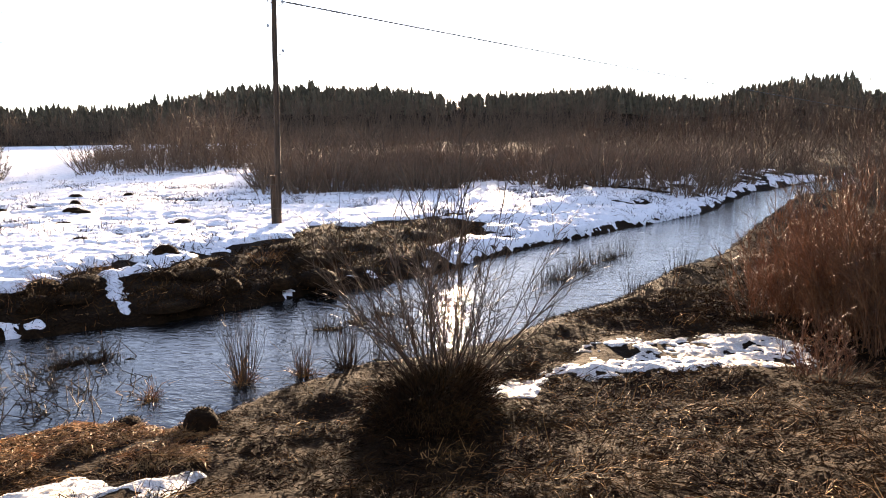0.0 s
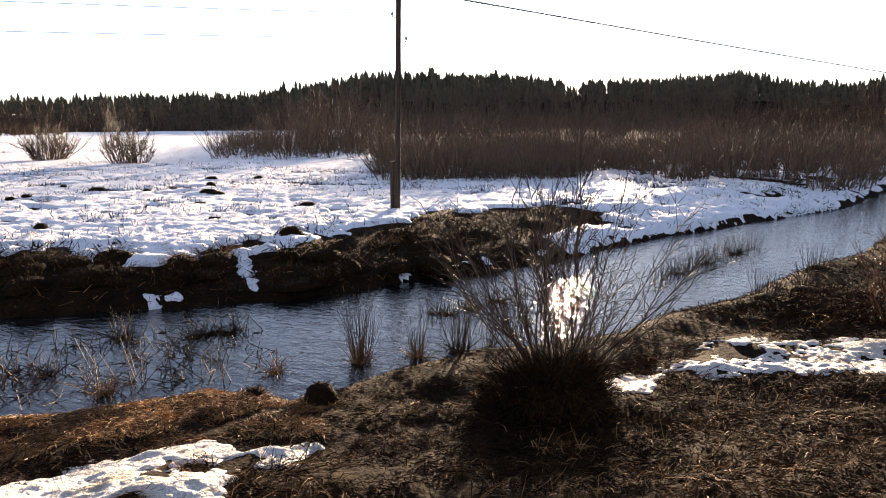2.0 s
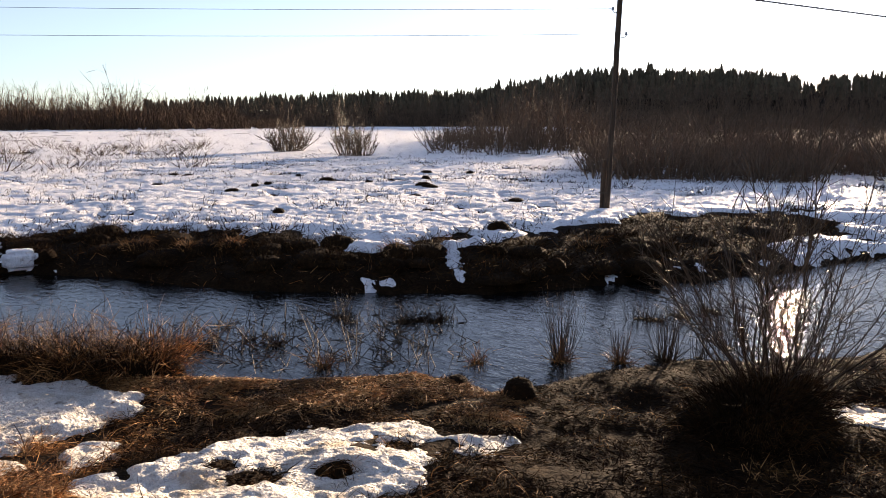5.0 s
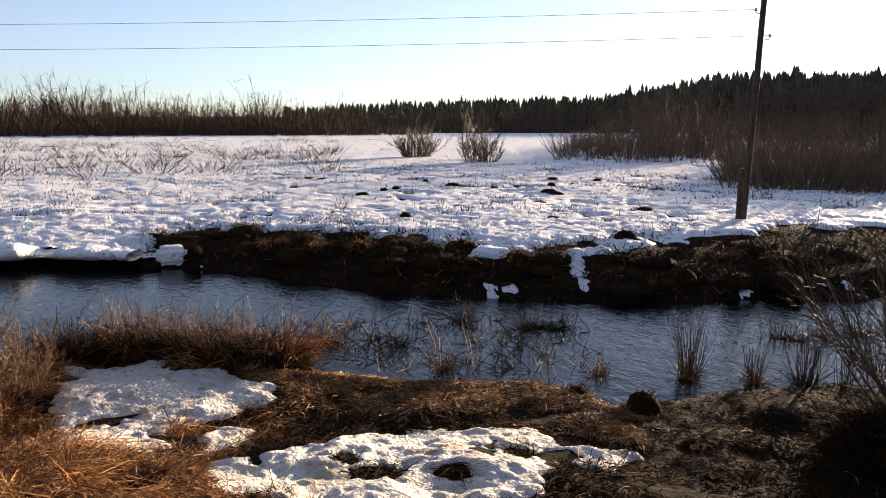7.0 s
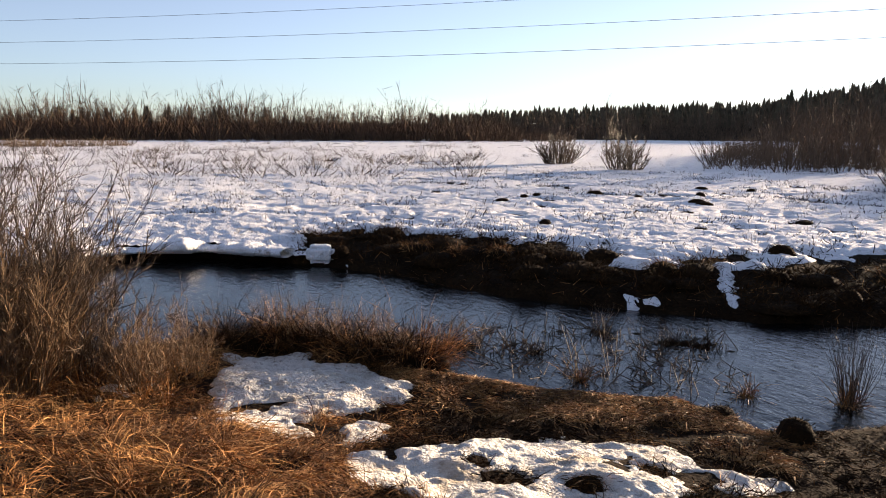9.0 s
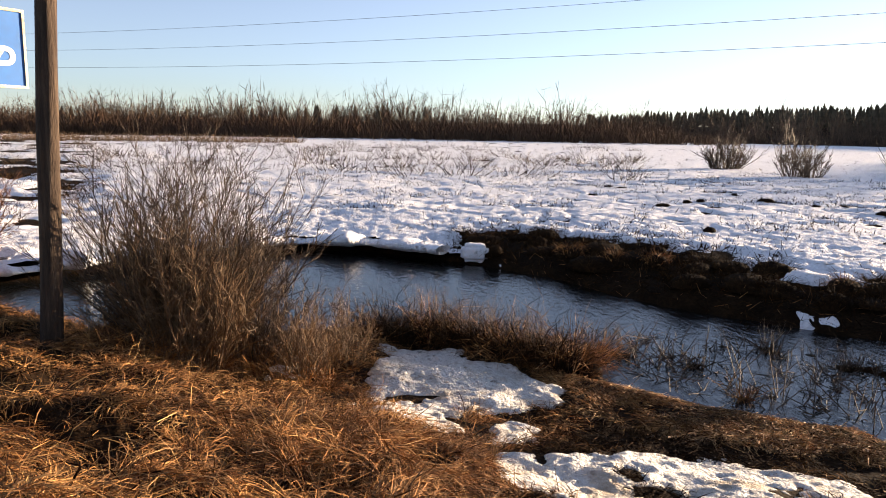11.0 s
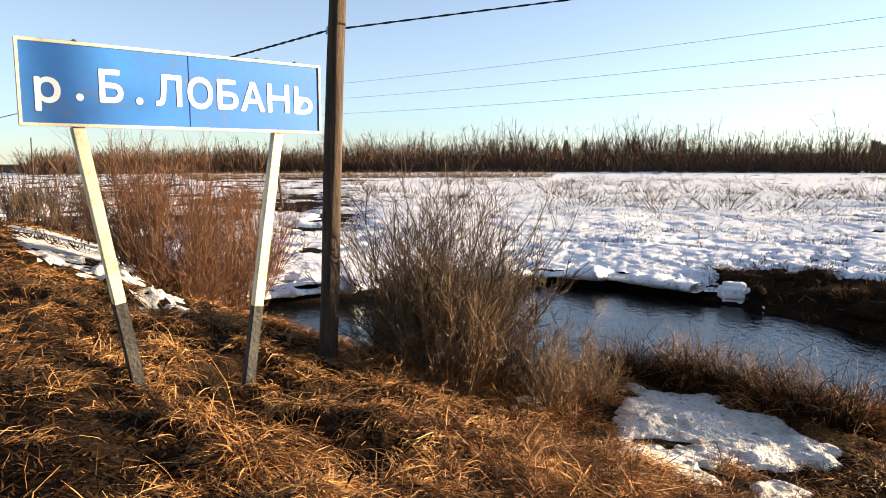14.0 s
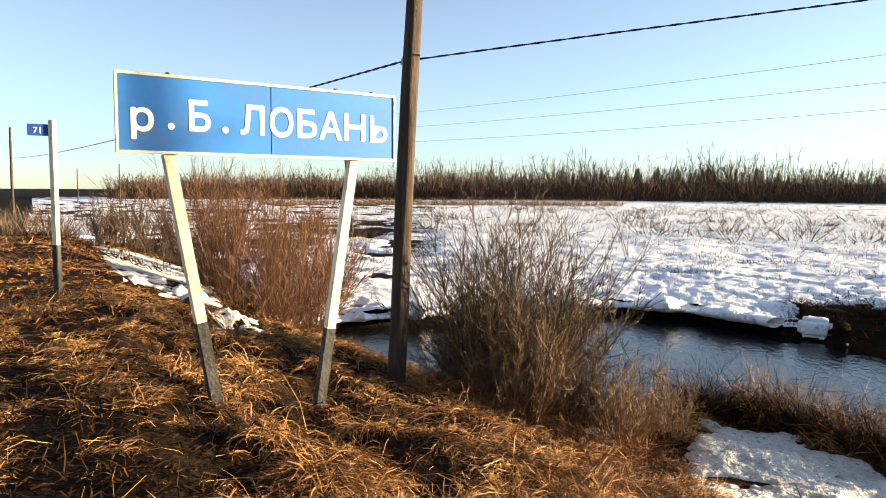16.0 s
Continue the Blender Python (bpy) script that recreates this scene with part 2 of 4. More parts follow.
def value_noise(x, y, scale, octaves=4):
    out, amp, tot = 0.0, 1.0, 0.0
    for o in range(octaves):
        u, v = x * scale + 17.3 * o, y * scale + 5.1 * o
        iu, iv = np.floor(u).astype(int), np.floor(v).astype(int)
        fu, fv = u - iu, v - iv
        fu, fv = fu * fu * (3 - 2 * fu), fv * fv * (3 - 2 * fv)
        g = GRID
        a, b_, c, d = g[iu % 256, iv % 256], g[(iu + 1) % 256, iv % 256], g[iu % 256, (iv + 1) % 256], g[(iu + 1) % 256, (iv + 1) % 256]
        out = out + amp * (a * (1 - fu) * (1 - fv) + b_ * fu * (1 - fv) + c * (1 - fu) * fv + d * fu * fv)
        tot += amp
        amp *= 0.5
        scale *= 2.03
    return out / tot - 0.5


def step(a, b_, x):
    s = np.clip((x - a) / (b_ - a), 0, 1)
    return s * s * (3 - 2 * s)


def meadow_height(x, y):
    r = np.hypot(x, y)
    return -1.5 + 0.12 * step(22, 60, r) + value_noise(x, y, 0.25, 4) * 0.22 + value_noise(x, y, 0.9, 4) * 0.06


def ground(x, y):
    """Height of the bare ground: road bank, near bench, river bed, far bank, flood meadow, wooded rise."""
    x, y = np.asarray(x, float), np.asarray(y, float)
    ux, uy = -math.sin(radians(ROAD_AZ - 90)), math.cos(radians(ROAD_AZ - 90))
    u = x * ux + y * uy
    r = np.hypot(x, y)
    bank = np.interp(u, [-5, 0.6, 1.3, 2.2, 4.0, 5.6, 7.2, 9.5, 30, 200], [0, 0, -0.2, -0.45, -1.05, -1.6, -1.88, -1.99, -1.9, -1.6])
    ds_near, ds_far = line_distance(NEAR_SHORE, x, y), line_distance(FAR_SHORE, x, y)
    far = inside(FAR_LAND, x, y)
    wet = inside(RIVER, x, y) & (u > 4.2)
    lumps = value_noise(x, y, 0.9, 4)
    near_z = bank + (lumps * 0.30 + value_noise(x, y, 2.4, 3) * 0.16 * step(8, 5, u) + (value_noise(x, y, 1.7, 3) * 0.46 + value_noise(x, y, 5.5, 2) * 0.15) * step(7, 4.5, u) * step(62, 72, np.degrees(np.arctan2(-x, y)))) * step(0.3, 1.5, u)
    near_z = np.minimum(near_z, WATER + 0.05 + 0.35 * ds_near + lumps * 0.06 + 4 * step(6.0, 3.5, u))
    meadow = meadow_height(x, y)
    meadow = meadow + value_noise(x, y, 1.3, 4) * 0.4 * step(4.5, 1.5, ds_far) * step(74, 69, np.degrees(np.arctan2(-x, y)))
    rise = np.interp(ds_far + lumps * 0.9, [0, 0.25, 1.0, 2.2, 4.0], [0.02, 0.3, 0.52, 0.68, 1.0])
    cut_az = np.degrees(np.arctan2(-x, y))
    steep = np.interp(ds_far + lumps * 0.12, [0, 0.1, 0.3, 5.0], [0.02, 0.3, 0.38, 0.92])
    rise = rise + (steep - rise) * step(72, 76, cut_az)
    far_z = np.where(ds_far < 6, WATER + (meadow - WATER) * np.minimum(rise, 1), meadow)
    far_z = np.where(u < 6, np.maximum(far_z, bank), far_z)
    hill_az = np.degrees(np.arctan2(-x, y))
    hill = 11 * step(300, 470, r) * step(40, 35, hill_az) * step(-60, -30, hill_az) * (1 - 0.45 * step(7, 2, hill_az) * step(-6, -1, hill_az)) + 8 * step(330, 470, r) * step(120, 100, np.abs(hill_az))
    far_z = far_z + hill
    near_z = near_z + (meadow + hill - near_z) * step(38, 70, r) * step(5, 12, u)
    away = step(26, 46, r) * step(104, 112, hill_az)
    near_z = near_z + (meadow - 0.1 - near_z) * away
    far_z = far_z + (meadow + hill - far_z) * away
    bed = WATER - 0.04 - 0.35 * np.minimum(np.minimum(ds_near, ds_far), 1.5)
    return np.where(wet, bed, np.where(far, far_z, near_z))


def ground_at(x, y):
    return float(ground(np.array([x]), np.array([y]))[0])


def sheet(az, rad):
    """A net of rings round the shoulder: x, y and the quads."""
    A, R = np.meshgrid(np.radians(az), rad)
    x, y = -R * np.sin(A), R * np.cos(A)
    n, m = A.shape
    i = np.arange(n - 1)[:, None] * m + np.arange(m - 1)[None]
    return x.ravel(), y.ravel(), np.stack([i, i + m, i + m + 1, i + 1], -1).reshape(-1, 4)


radii = np.concatenate([[0.01, 0.1, 0.2, 0.3], 0.4 * 1.02 ** np.arange(0, 235), 42 * 1.06 ** np.arange(0, 74)])
azim = np.concatenate([np.arange(-180, -25, 3.0), np.arange(-25, 145, 0.5), np.arange(145, 180, 3.0), [180.0]])
gx, gy, gq = sheet(azim, radii)
gz = ground(gx, gy)
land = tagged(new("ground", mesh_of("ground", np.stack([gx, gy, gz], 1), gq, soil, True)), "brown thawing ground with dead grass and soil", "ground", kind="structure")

# water
wx, wy, wq = sheet(np.arange(-45, 140, 1.0), np.concatenate([np.arange(6, 30, 0.8), 30 * 1.08 ** np.arange(0, 24)]))
keep = (inside(RIVER, wx, wy) | (np.minimum(line_distance(NEAR_SHORE, wx, wy), line_distance(FAR_SHORE, wx, wy)) < 2.2))[wq].any(1)
tagged(new("water", mesh_of("water", np.stack([wx, wy, np.full_like(wx, WATER)], 1), wq[keep], water_m, True)), "dark rippled river water mirroring the evening sky", "water", kind="structure")

# snow over the meadow: thin spots let the ground through
BARE = np.array([(-19.6, 4.2), (-21.6, 5.2), (-22.6, 6.3), (-22, 7.4), (-20.3, 9.2), (-18.6, 10.2), (-17, 11.0), (-15.1, 10.8), (-13.9, 11.2), (-13.0, 12.4),
                 (-12.2, 13.0), (-12.1, 14.5), (-11.8, 16.1), (-11.4, 17.8), (-11.7, 19.8), (-11.3, 21.2), (-10.6, 22.6), (-9.6, 24.4), (-8.4, 25.4), (-7.2, 25.4),
                 (-6.7, 24.4), (-7.0, 22.3), (-7.2, 20), (-6.6, 18.5), (-6.6, 17.2), (-7.0, 15.6), (-9, 12.4), (-11, 9.6), (-14, 7.2), (-17, 5.8)], float)
sx, sy, sq = sheet(np.arange(-22, 133, 0.24), np.concatenate([13 * 1.0055 ** np.arange(0, 281), 61 * 1.03 ** np.arange(0, 78)]))
sr, saz = np.hypot(sx, sy), np.degrees(np.arctan2(-sx, sy))
d_far = line_distance(FAR_SHORE, sx, sy)
edge = line_distance([*map(tuple, BARE), tuple(BARE[0])], sx, sy)
edge = np.where(inside(BARE, sx, sy), -edge, edge) + value_noise(sx, sy, 1.3, 5) * 2.0 * step(-2.5, -0.5, -np.abs(edge))
edge = np.maximum(edge, 0.27 - 0.75 * line_distance([(-13.2, 14.0), (-12.0, 12.7), (-10.9, 11.8)], sx, sy))
edge = np.maximum(edge, 0.5 - line_distance([(-8.75, 15.2), (-8.1, 15.9), (-7.55, 16.6)], sx, sy))
edge = np.maximum(edge, 0.4 - line_distance([(-11.9, 10.55), (-12.25, 10.2)], sx, sy) * 1.0)
rim = d_far + value_noise(sx, sy, 0.45, 5) * 1.5
over = step(73, 76, saz)
cover = step(-0.05, 0.45, edge) * (step(0.05, 0.35, rim) * (1 - over) + over)
bumps = value_noise(sx, sy, 0.7, 3) * 0.055 + value_noise(sx, sy, 2.2, 3) * 0.025 * step(80, 30, sr)
thin = value_noise(sx, sy, 0.3, 5)
depth = 0.19 * cover - 0.07 + bumps + thin * 0.08 + (value_noise(sx, sy, 3.4, 2) * 0.06 + value_noise(sx, sy, 7.5, 2) * 0.08) * step(75, 35, sr)
depth -= 0.16 * step(100, 106, saz) * step(22, 27, sr) * step(-0.08, 0.12, value_noise(sx, sy, 0.4, 4))
depth -= 0.24 * (1 - 0.6 * over) * step(0.17, 0.3, value_noise(sx + 40, sy, 0.6, 4)) + 0.14 * step(3.0, 0.2, edge) * step(-0.05, 0.2, value_noise(sx, sy + 70, 1.1, 3)) * (1 - over)
scrubby = step(36, 29, saz) * step(32, 42, sr)
depth -= 0.25 * step(36, 30, saz) * step(55, 75, sr)
depth -= 0.10 * scrubby + 0.05 * step(45, 70, sr) * step(55, 65, saz) * (value_noise(sx, sy, 0.12, 3) > 0.0)
depth -= 0.4 * step(6.8, 4.8, -0.656 * sx + 0.755 * sy) * step(46, 30, sr)
depth -= 0.22 * (1 - 0.6 * over) * step(0.23, 0.34, value_noise(sx - 90, sy + 20, 1.5, 3)) * step(75, 40, sr)
depth = np.maximum(depth, -0.12)
depth -= 0.5 * step(270, 330, sr)
low_bank = WATER + (meadow_height(sx, sy) - WATER) * np.interp(d_far, [0, 0.3, 5.0], [0.42, 0.44, 0.95]) + 0.04
low_bank = np.where(d_far < 5, np.maximum(low_bank, ground(sx, sy)), ground(sx, sy))
shelf = low_bank * over + ground(sx, sy) * (1 - over)
on_land = inside(FAR_LAND, sx, sy)
sz = shelf + np.where(on_land | (over > 0.5), depth, -0.4)
ok = ((depth > -0.1) & on_land)[sq].any(1) & ~((over > 0.5) & ~on_land & (d_far > 0.3))[sq].any(1)
tagged(new("snow_field", mesh_of("snow_field", np.stack([sx, sy, sz], 1), sq[ok], snow_m, True)), "thin old crusted snow over the flood meadow with bare spots", "snow", kind="structure")


# the snow's broken rim hanging over the cut bank
LIP = [p for p in FAR_SHORE[16:24]]
lx, ly = np.array([p[0] for p in LIP], float), np.array([p[1] for p in LIP], float)
ln = np.concatenate([[0], np.cumsum(np.hypot(np.diff(lx), np.diff(ly)))])
lt = np.arange(1.3, ln[-1], 0.08)
cx, cy = np.interp(lt, ln, lx), np.interp(lt, ln, ly)
tx_, ty_ = np.gradient(cx), np.gradient(cy)
tl = np.hypot(tx_, ty_)
nx_, ny_ = ty_ / tl, -tx_ / tl
V, k_ = [], 12
for i_ in range(len(lt)):
    wob = 2.2 * float(value_noise(np.array([lt[i_]]), np.array([3.0]), 1.3, 5)[0])
    zc = WATER + 0.37 + 0.25 * wob
    for j_ in range(k_):
        a_ = 2 * math.pi * j_ / k_
        w_ = 0.38 * math.cos(a_) * (1 + 0.8 * wob)
        h_ = (0.11 if math.sin(a_) > 0 else 0.16 + 0.25 * wob) * math.sin(a_)
        s_ = 0.25 + 0.35 * wob
        V.append((cx[i_] + nx_[i_] * (w_ - s_), cy[i_] + ny_[i_] * (w_ - s_), zc + h_ + random.uniform(-0.012, 0.012)))
Q = [(i_ * k_ + j_, i_ * k_ + (j_ + 1) % k_, (i_ + 1) * k_ + (j_ + 1) % k_, (i_ + 1) * k_ + j_) for i_ in range(len(lt) - 1) for j_ in range(k_)]
tagged(new("snow_rim", mesh_of("snow_rim", np.array(V), np.array(Q), snow_m, True)), "overhanging rim of snow along the cut bank", "snow", kind="structure")


HOLES = [(-8.26, 2.27, 0.08), (-5.75, 3.4, 0.17), (-6.25, 3.35, 0.08), (-5.3, 4.0, 0.07), (-5.35, 4.9, 0.08)]


def snow_patch(outline, thick, label):
    """Leftover snow with a rounded, melted rim on the near bank."""
    poly = np.array(outline, float)
    lo, hi = poly.min(0) - 0.5, poly.max(0) + 0.5
    gap = 0.035 if (hi - lo).max() < 8 else 0.07
    xs, ys = np.arange(lo[0], hi[0], gap), np.arange(lo[1], hi[1], gap)
    X, Y = np.meshgrid(xs, ys)
    n, m = X.shape
    X, Y = X.ravel(), Y.ravel()
    d = line_distance(outline + outline[:1], X, Y)
    d = np.where(inside(poly, X, Y), d, -d) + value_noise(X, Y, 2.6, 4) * 0.5 + 0.14
    for hx, hy, hr in HOLES:
        d = np.minimum(d, (np.hypot(X - hx, Y - hy) - hr) * 1.3 + value_noise(X, Y, 5.0, 3) * 0.2)
    h = 0.45 * thick * step(-0.05, 0.2, d) - 0.04 + value_noise(X, Y, 3.5, 4) * 0.05 * step(0, 0.4, d) + value_noise(X, Y, 9.0, 2) * 0.045 + value_noise(X, Y, 15.0, 2) * 0.03 - 0.14 * step(0.14, 0.28, value_noise(X + 9, Y, 1.5, 4))
    i = np.arange(n - 1)[:, None] * m + np.arange(m - 1)[None]
    q = np.stack([i, i + 1, i + m + 1, i + m], -1).reshape(-1, 4)
    q = q[(d > -0.18)[q].any(1)]
    used = np.unique(q)
    remap = np.zeros(n * m, int)
    remap[used] = np.arange(len(used))
    V = np.stack([X, Y, ground(X, Y) + h], 1)[used]
    tagged(new("snow_patch", mesh_of("snow_patch", V, remap[q], snow_near_m, True)), label, "snow", "leftover snow patches")


PATCHES = [
    ([(-8.56, 0.92), (-10.3, 1.37), (-11.6, 1.7), (-11.7, 2.27), (-10.9, 2.8), (-10.44, 3.25), (-9.92, 3.65), (-9.11, 3.79), (-8.72, 3.58), (-8.64, 3.24),
      (-8.54, 2.91), (-8.42, 2.66), (-7.9, 2.85), (-7.6, 2.72), (-7.4, 2.35), (-7.8, 2.05), (-7.78, 1.4), (-7.85, 1.05)], 0.17, "large grey-white leftover snow patch on dead grass"),
    ([(-5.9, 1.9), (-6.98, 2.2), (-6.93, 2.71), (-6.73, 3.36), (-6.88, 3.64), (-6.83, 4.05), (-6.57, 4.65), (-6.2, 5.2), (-5.92, 5.55), (-5.3, 5.55),
      (-4.85, 5.9), (-4.6, 5.56), (-5.01, 5.17), (-4.78, 4.69), (-4.45, 4.4), (-4.5, 3.6), (-4.9, 2.6)], 0.15, "long ragged snow patch melting on the bank"),
    ([(-1.86, 10.55), (-1.49, 11.89), (-0.97, 12.29), (-0.07, 13.15), (0.78, 13.39), (1.76, 13.33), (1.9, 12.11), (1.12, 11.13), (0.35, 11.36), (-0.21, 11.1),
      (-0.98, 10.45), (-1.29, 10.31)], 0.11, "thin rippled snow patch between willows"),
    ([(-2.6, 9.57), (-2.42, 10.16), (-1.92, 10.19), (-1.85, 9.37), (-2.33, 9.1)], 0.12, "small snow remnant beside a willow"),
    ([(-9.6, -0.2), (-10.2, -0.3), (-10.4, 0.5), (-9.8, 0.7)], 0.1, "small snow remnant under bare willow stems"),
    ([(-10.6, -6.0), (-12.6, -6.7), (-11.6, -5.7), (-9.4, -4.8), (-9.4, -5.3)], 0.1, "small dirty snow remnant under orange willows"),
    ([(-11.2, -6.9), (-12.0, -8.1), (-12.6, -9.2), (-15.5, -11.6), (-20.3, -15.6), (-24.5, -17.4), (-24, -14.5), (-20.2, -11.8), (-16, -9.2), (-13, -7.4)], 0.12, "strip of dirty snow along the foot of the verge"),
]
for o_, t_, l_ in PATCHES:
    snow_patch(o_, t_, l_)


# ---- poles, wires and signs ----
def pole(name, base, top_at, height, r0, r1, label, stub=False):
    """A slightly crooked round timber with checks in it."""
    ob = empty(name, pose(*base), label, "utility pole")
    lean = (Vector(top_at) - Vector(base)).normalized()
    n, k = 14, 14
    pts = []
    for i in range(n):
        s = i / (n - 1)
        c = lean * (height * s - 0.4 * (1 - s)) + Vector((0.02 * math.sin(5 * s), 0.02 * math.cos(4 * s) - 0.02, 0))
        for j in range(k):
            a = 2 * math.pi * j / k
            rr = (r0 + (r1 - r0) * s) * (1 + 0.05 * math.sin(3 * a + i) + 0.03 * random.uniform(-1, 1))
            pts.append(c + Vector((math.cos(a), math.sin(a), 0)) * rr)
    q = [(i * k + j, i * k + (j + 1) % k, (i + 1) * k + (j + 1) % k, (i + 1) * k + j) for i in range(n - 1) for j in range(k)]
    part_np("shaft", (np.array(pts), np.array(q)), wood_m, ob, smooth=True)
    if stub:
        bm = bmesh.new()
        bmesh.ops.create_cone(bm, cap_ends=True, segments=12, radius1=0.1, radius2=0.09, depth=1.9)
        bmesh.ops.bevel(bm, geom=[e for e in bm.edges if e.is_boundary or len(e.link_faces) == 2 and e.calc_face_angle(0) > 1.0], offset=0.015, segments=1, affect="EDGES")
        st = part("stub", bm, wood_m, ob, "short timber footing lashed beside the shaft")
        st.location = (-0.17, 0.05, 0.7)
        for z in (0.55, 1.35):
            a = np.arange(24) * 2 * math.pi / 24
            ring = np.stack([-0.085 + 0.22 * np.cos(a), 0.02 + 0.14 * np.sin(a), np.full(24, z)], 1)
            part_np("wire_lashing", sticks(ring, np.roll(ring, -1, 0), np.full(24, 0.012), np.full(24, 0.012), 4), metal_m, ob)
    return ob, lean


def at(az, r, z):
    return Vector((*polar(az, r), z))


P1 = Vector((-9.16, -2.66, -1.05))
P1_TOP = Vector((-9.23, -2.40, 4.01))
P2 = Vector((-13.06, 21.41, -1.39))
P2_TOP = Vector((-12.87, 21.52, 5.58))
P3, P4 = Vector((-47.4, -16.2, -1.45)), at(132.3, 75, -0.5)
pole1, lean1 = pole("utility_pole", P1, P1_TOP, 7.6, 0.125, 0.095, "weathered brown timber pole leaning on the grassy bank")
pole2, lean2 = pole("utility_pole", P2, P2_TOP, 8.3, 0.105, 0.08, "grey timber pole with a lashed footing in snow", True)
pole3, lean3 = pole("utility_pole", P3, P3 + Vector((0.4, -0.6, 8)), 8.3, 0.095, 0.07, "thin far timber pole standing in brush")
for az_, r_ in ((125.6, 150), (128.3, 190)):
    q_ = at(az_, r_, -1.2)
    pole("utility_pole", q_, q_ + Vector((0, 0, 7)), 7.4, 0.15, 0.1, "far thin timber pole beside the road")
pole4, lean4 = pole("utility_pole", P4, P4 + Vector((0.1, 0.1, 7)), 7.4, 0.13, 0.09, "far timber pole beside the road")


def hook(pole_ob, base, lean, h, side):
    c = lean * h
    s = Vector(side).normalized()
    pts = [c + s * 0.08, c + s * 0.2, c + s * 0.24 + Vector((0, 0, 0.05)), c + s * 0.24 + Vector((0, 0, 0.12))]
    a = np.array(pts)
    hk = part_np("hook", sticks(a[:-1], a[1:], np.full(3, 0.012), np.full(3, 0.012), 5), metal_m, pole_ob)
    bm = bmesh.new()
    bmesh.ops.create_cone(bm, cap_ends=True, segments=12, radius1=0.05, radius2=0.03, depth=0.1)
    bmesh.ops.bevel(bm, geom=bm.edges[:], offset=0.008, segments=1, affect="EDGES")
    ins = part("insulator", bm, glass_m, pole_ob, "pale ceramic insulator")
    ins.location = pts[-1]
    return Vector(base) + pts[-1]


def cable(a, b_, sag, rad, label, twist=False, n=60):
    a, b_ = np.array(a), np.array(b_)
    s = np.linspace(0, 1, n)[:, None]
    p = a + (b_ - a) * s
    p[:, 2] -= sag * 4 * s[:, 0] * (1 - s[:, 0])
    if twist:
        n2 = 700
        s2 = np.linspace(0, 1, n2)[:, None]
        q = a + (b_ - a) * s2
        q[:, 2] -= sag * 4 * s2[:, 0] * (1 - s2[:, 0])
        allv, allf, off = [], [], 0
        for ph in (0, math.pi):
            L = np.linalg.norm(b_ - a)
            w = q.copy()
            w[:, 2] += rad * 1.0 * np.cos(s2[:, 0] * L / 0.5 * 2 * math.pi + ph)
            v, f = sticks(w[:-1], w[1:], np.full(n2 - 1, rad), np.full(n2 - 1, rad), 4)
            allv.append(v)
            allf.append(f + off)
            off += len(v)
        v, f = np.concatenate(allv), np.concatenate(allf)
    else:
        v, f = sticks(p[:-1], p[1:], np.full(n - 1, rad), np.full(n - 1, rad), 4)
    return tagged(new("overhead_cable" if twist else "overhead_wire", mesh_of("overhead_wire", v, f, cable_m)), label, "cable", "overhead wires")


PERP = (-math.sin(radians(ROAD_AZ - 90)), math.cos(radians(ROAD_AZ - 90)), 0)
for h, h3, side in ((5.58, 6.0, (1, 0.4, 0)), (6.38, 6.9, (-1, -0.4, 0)), (7.2, 7.75, (-1, -0.4, 0))):
    p2 = hook(pole2, P2, lean2, h, side)
    p3 = hook(pole3, P3, lean3, h3, side)
    cable(p2, p3, 0.35, 0.006, "thin bare overhead wire strung over the meadow")
h1 = hook(pole1, P1, lean1, 4.22, (-0.7, -0.7, 0))
h2 = hook(pole2, P2, lean2, 7.12, (1, 0.4, 0))
cable(h1, h2, -0.14, 0.007, "black twisted cable strung between timber poles", True)
cable(h1, P4 + lean4 * 4.7, 0.3, 0.009, "black twisted cable strung along the road", True)
cable(h2, Vector((16.5, 84.8, 3.4)), 0.1, 0.016, "black twisted cable strung over the brush", True)


# river name sign
SL, SR = Vector((-4.776, -3.585, 1.862)), Vector((-6.549, -1.955, 1.862))
across = (SR - SL)
SIGN_W, SIGN_H = across.length, 0.60
ax = across.normalized()
up = Vector((0, 0, 1))
facing = ax.cross(up).normalized()
if facing.dot(-SL) < 0:
    facing = -facing
frame_m = Matrix((( ax.x, up.x, facing.x, SL.x), (ax.y, up.y, facing.y, SL.y), (ax.z, up.z, facing.z, SL.z), (0, 0, 0, 1)))
sign = empty("river_sign", Matrix.Translation((SL + SR) / 2 - Vector((0, 0, 2.1))), "blue river name sign with white letters on two posts", "road sign")


def on_sign(ob):
    ob.parent = sign
    ob.matrix_parent_inverse = sign.matrix_world.inverted()
    ob.matrix_world = frame_m
    return ob


for i in range(2):
    w = SIGN_W / 2 - 0.002
    on_sign(part("panel", box_bm(w, SIGN_H, 0.02, 0.004, ((i + 0.5) * SIGN_W / 2, SIGN_H / 2, 0)), blue_m, None, "faded blue enamel panel with scuffs"))
bw = 0.022
for nm, s_, c_ in (("border", (SIGN_W, bw), (SIGN_W / 2, bw / 2)), ("border", (SIGN_W, bw), (SIGN_W / 2, SIGN_H - bw / 2)),
                   ("border", (bw, SIGN_H - 2 * bw), (bw / 2, SIGN_H / 2)), ("border", (bw, SIGN_H - 2 * bw), (SIGN_W - bw / 2, SIGN_H / 2))):
    on_sign(part(nm, box_bm(s_[0], s_[1], 0.008, 0.002, (c_[0], c_[1], 0.016)), white_m, None, "white painted edge"))
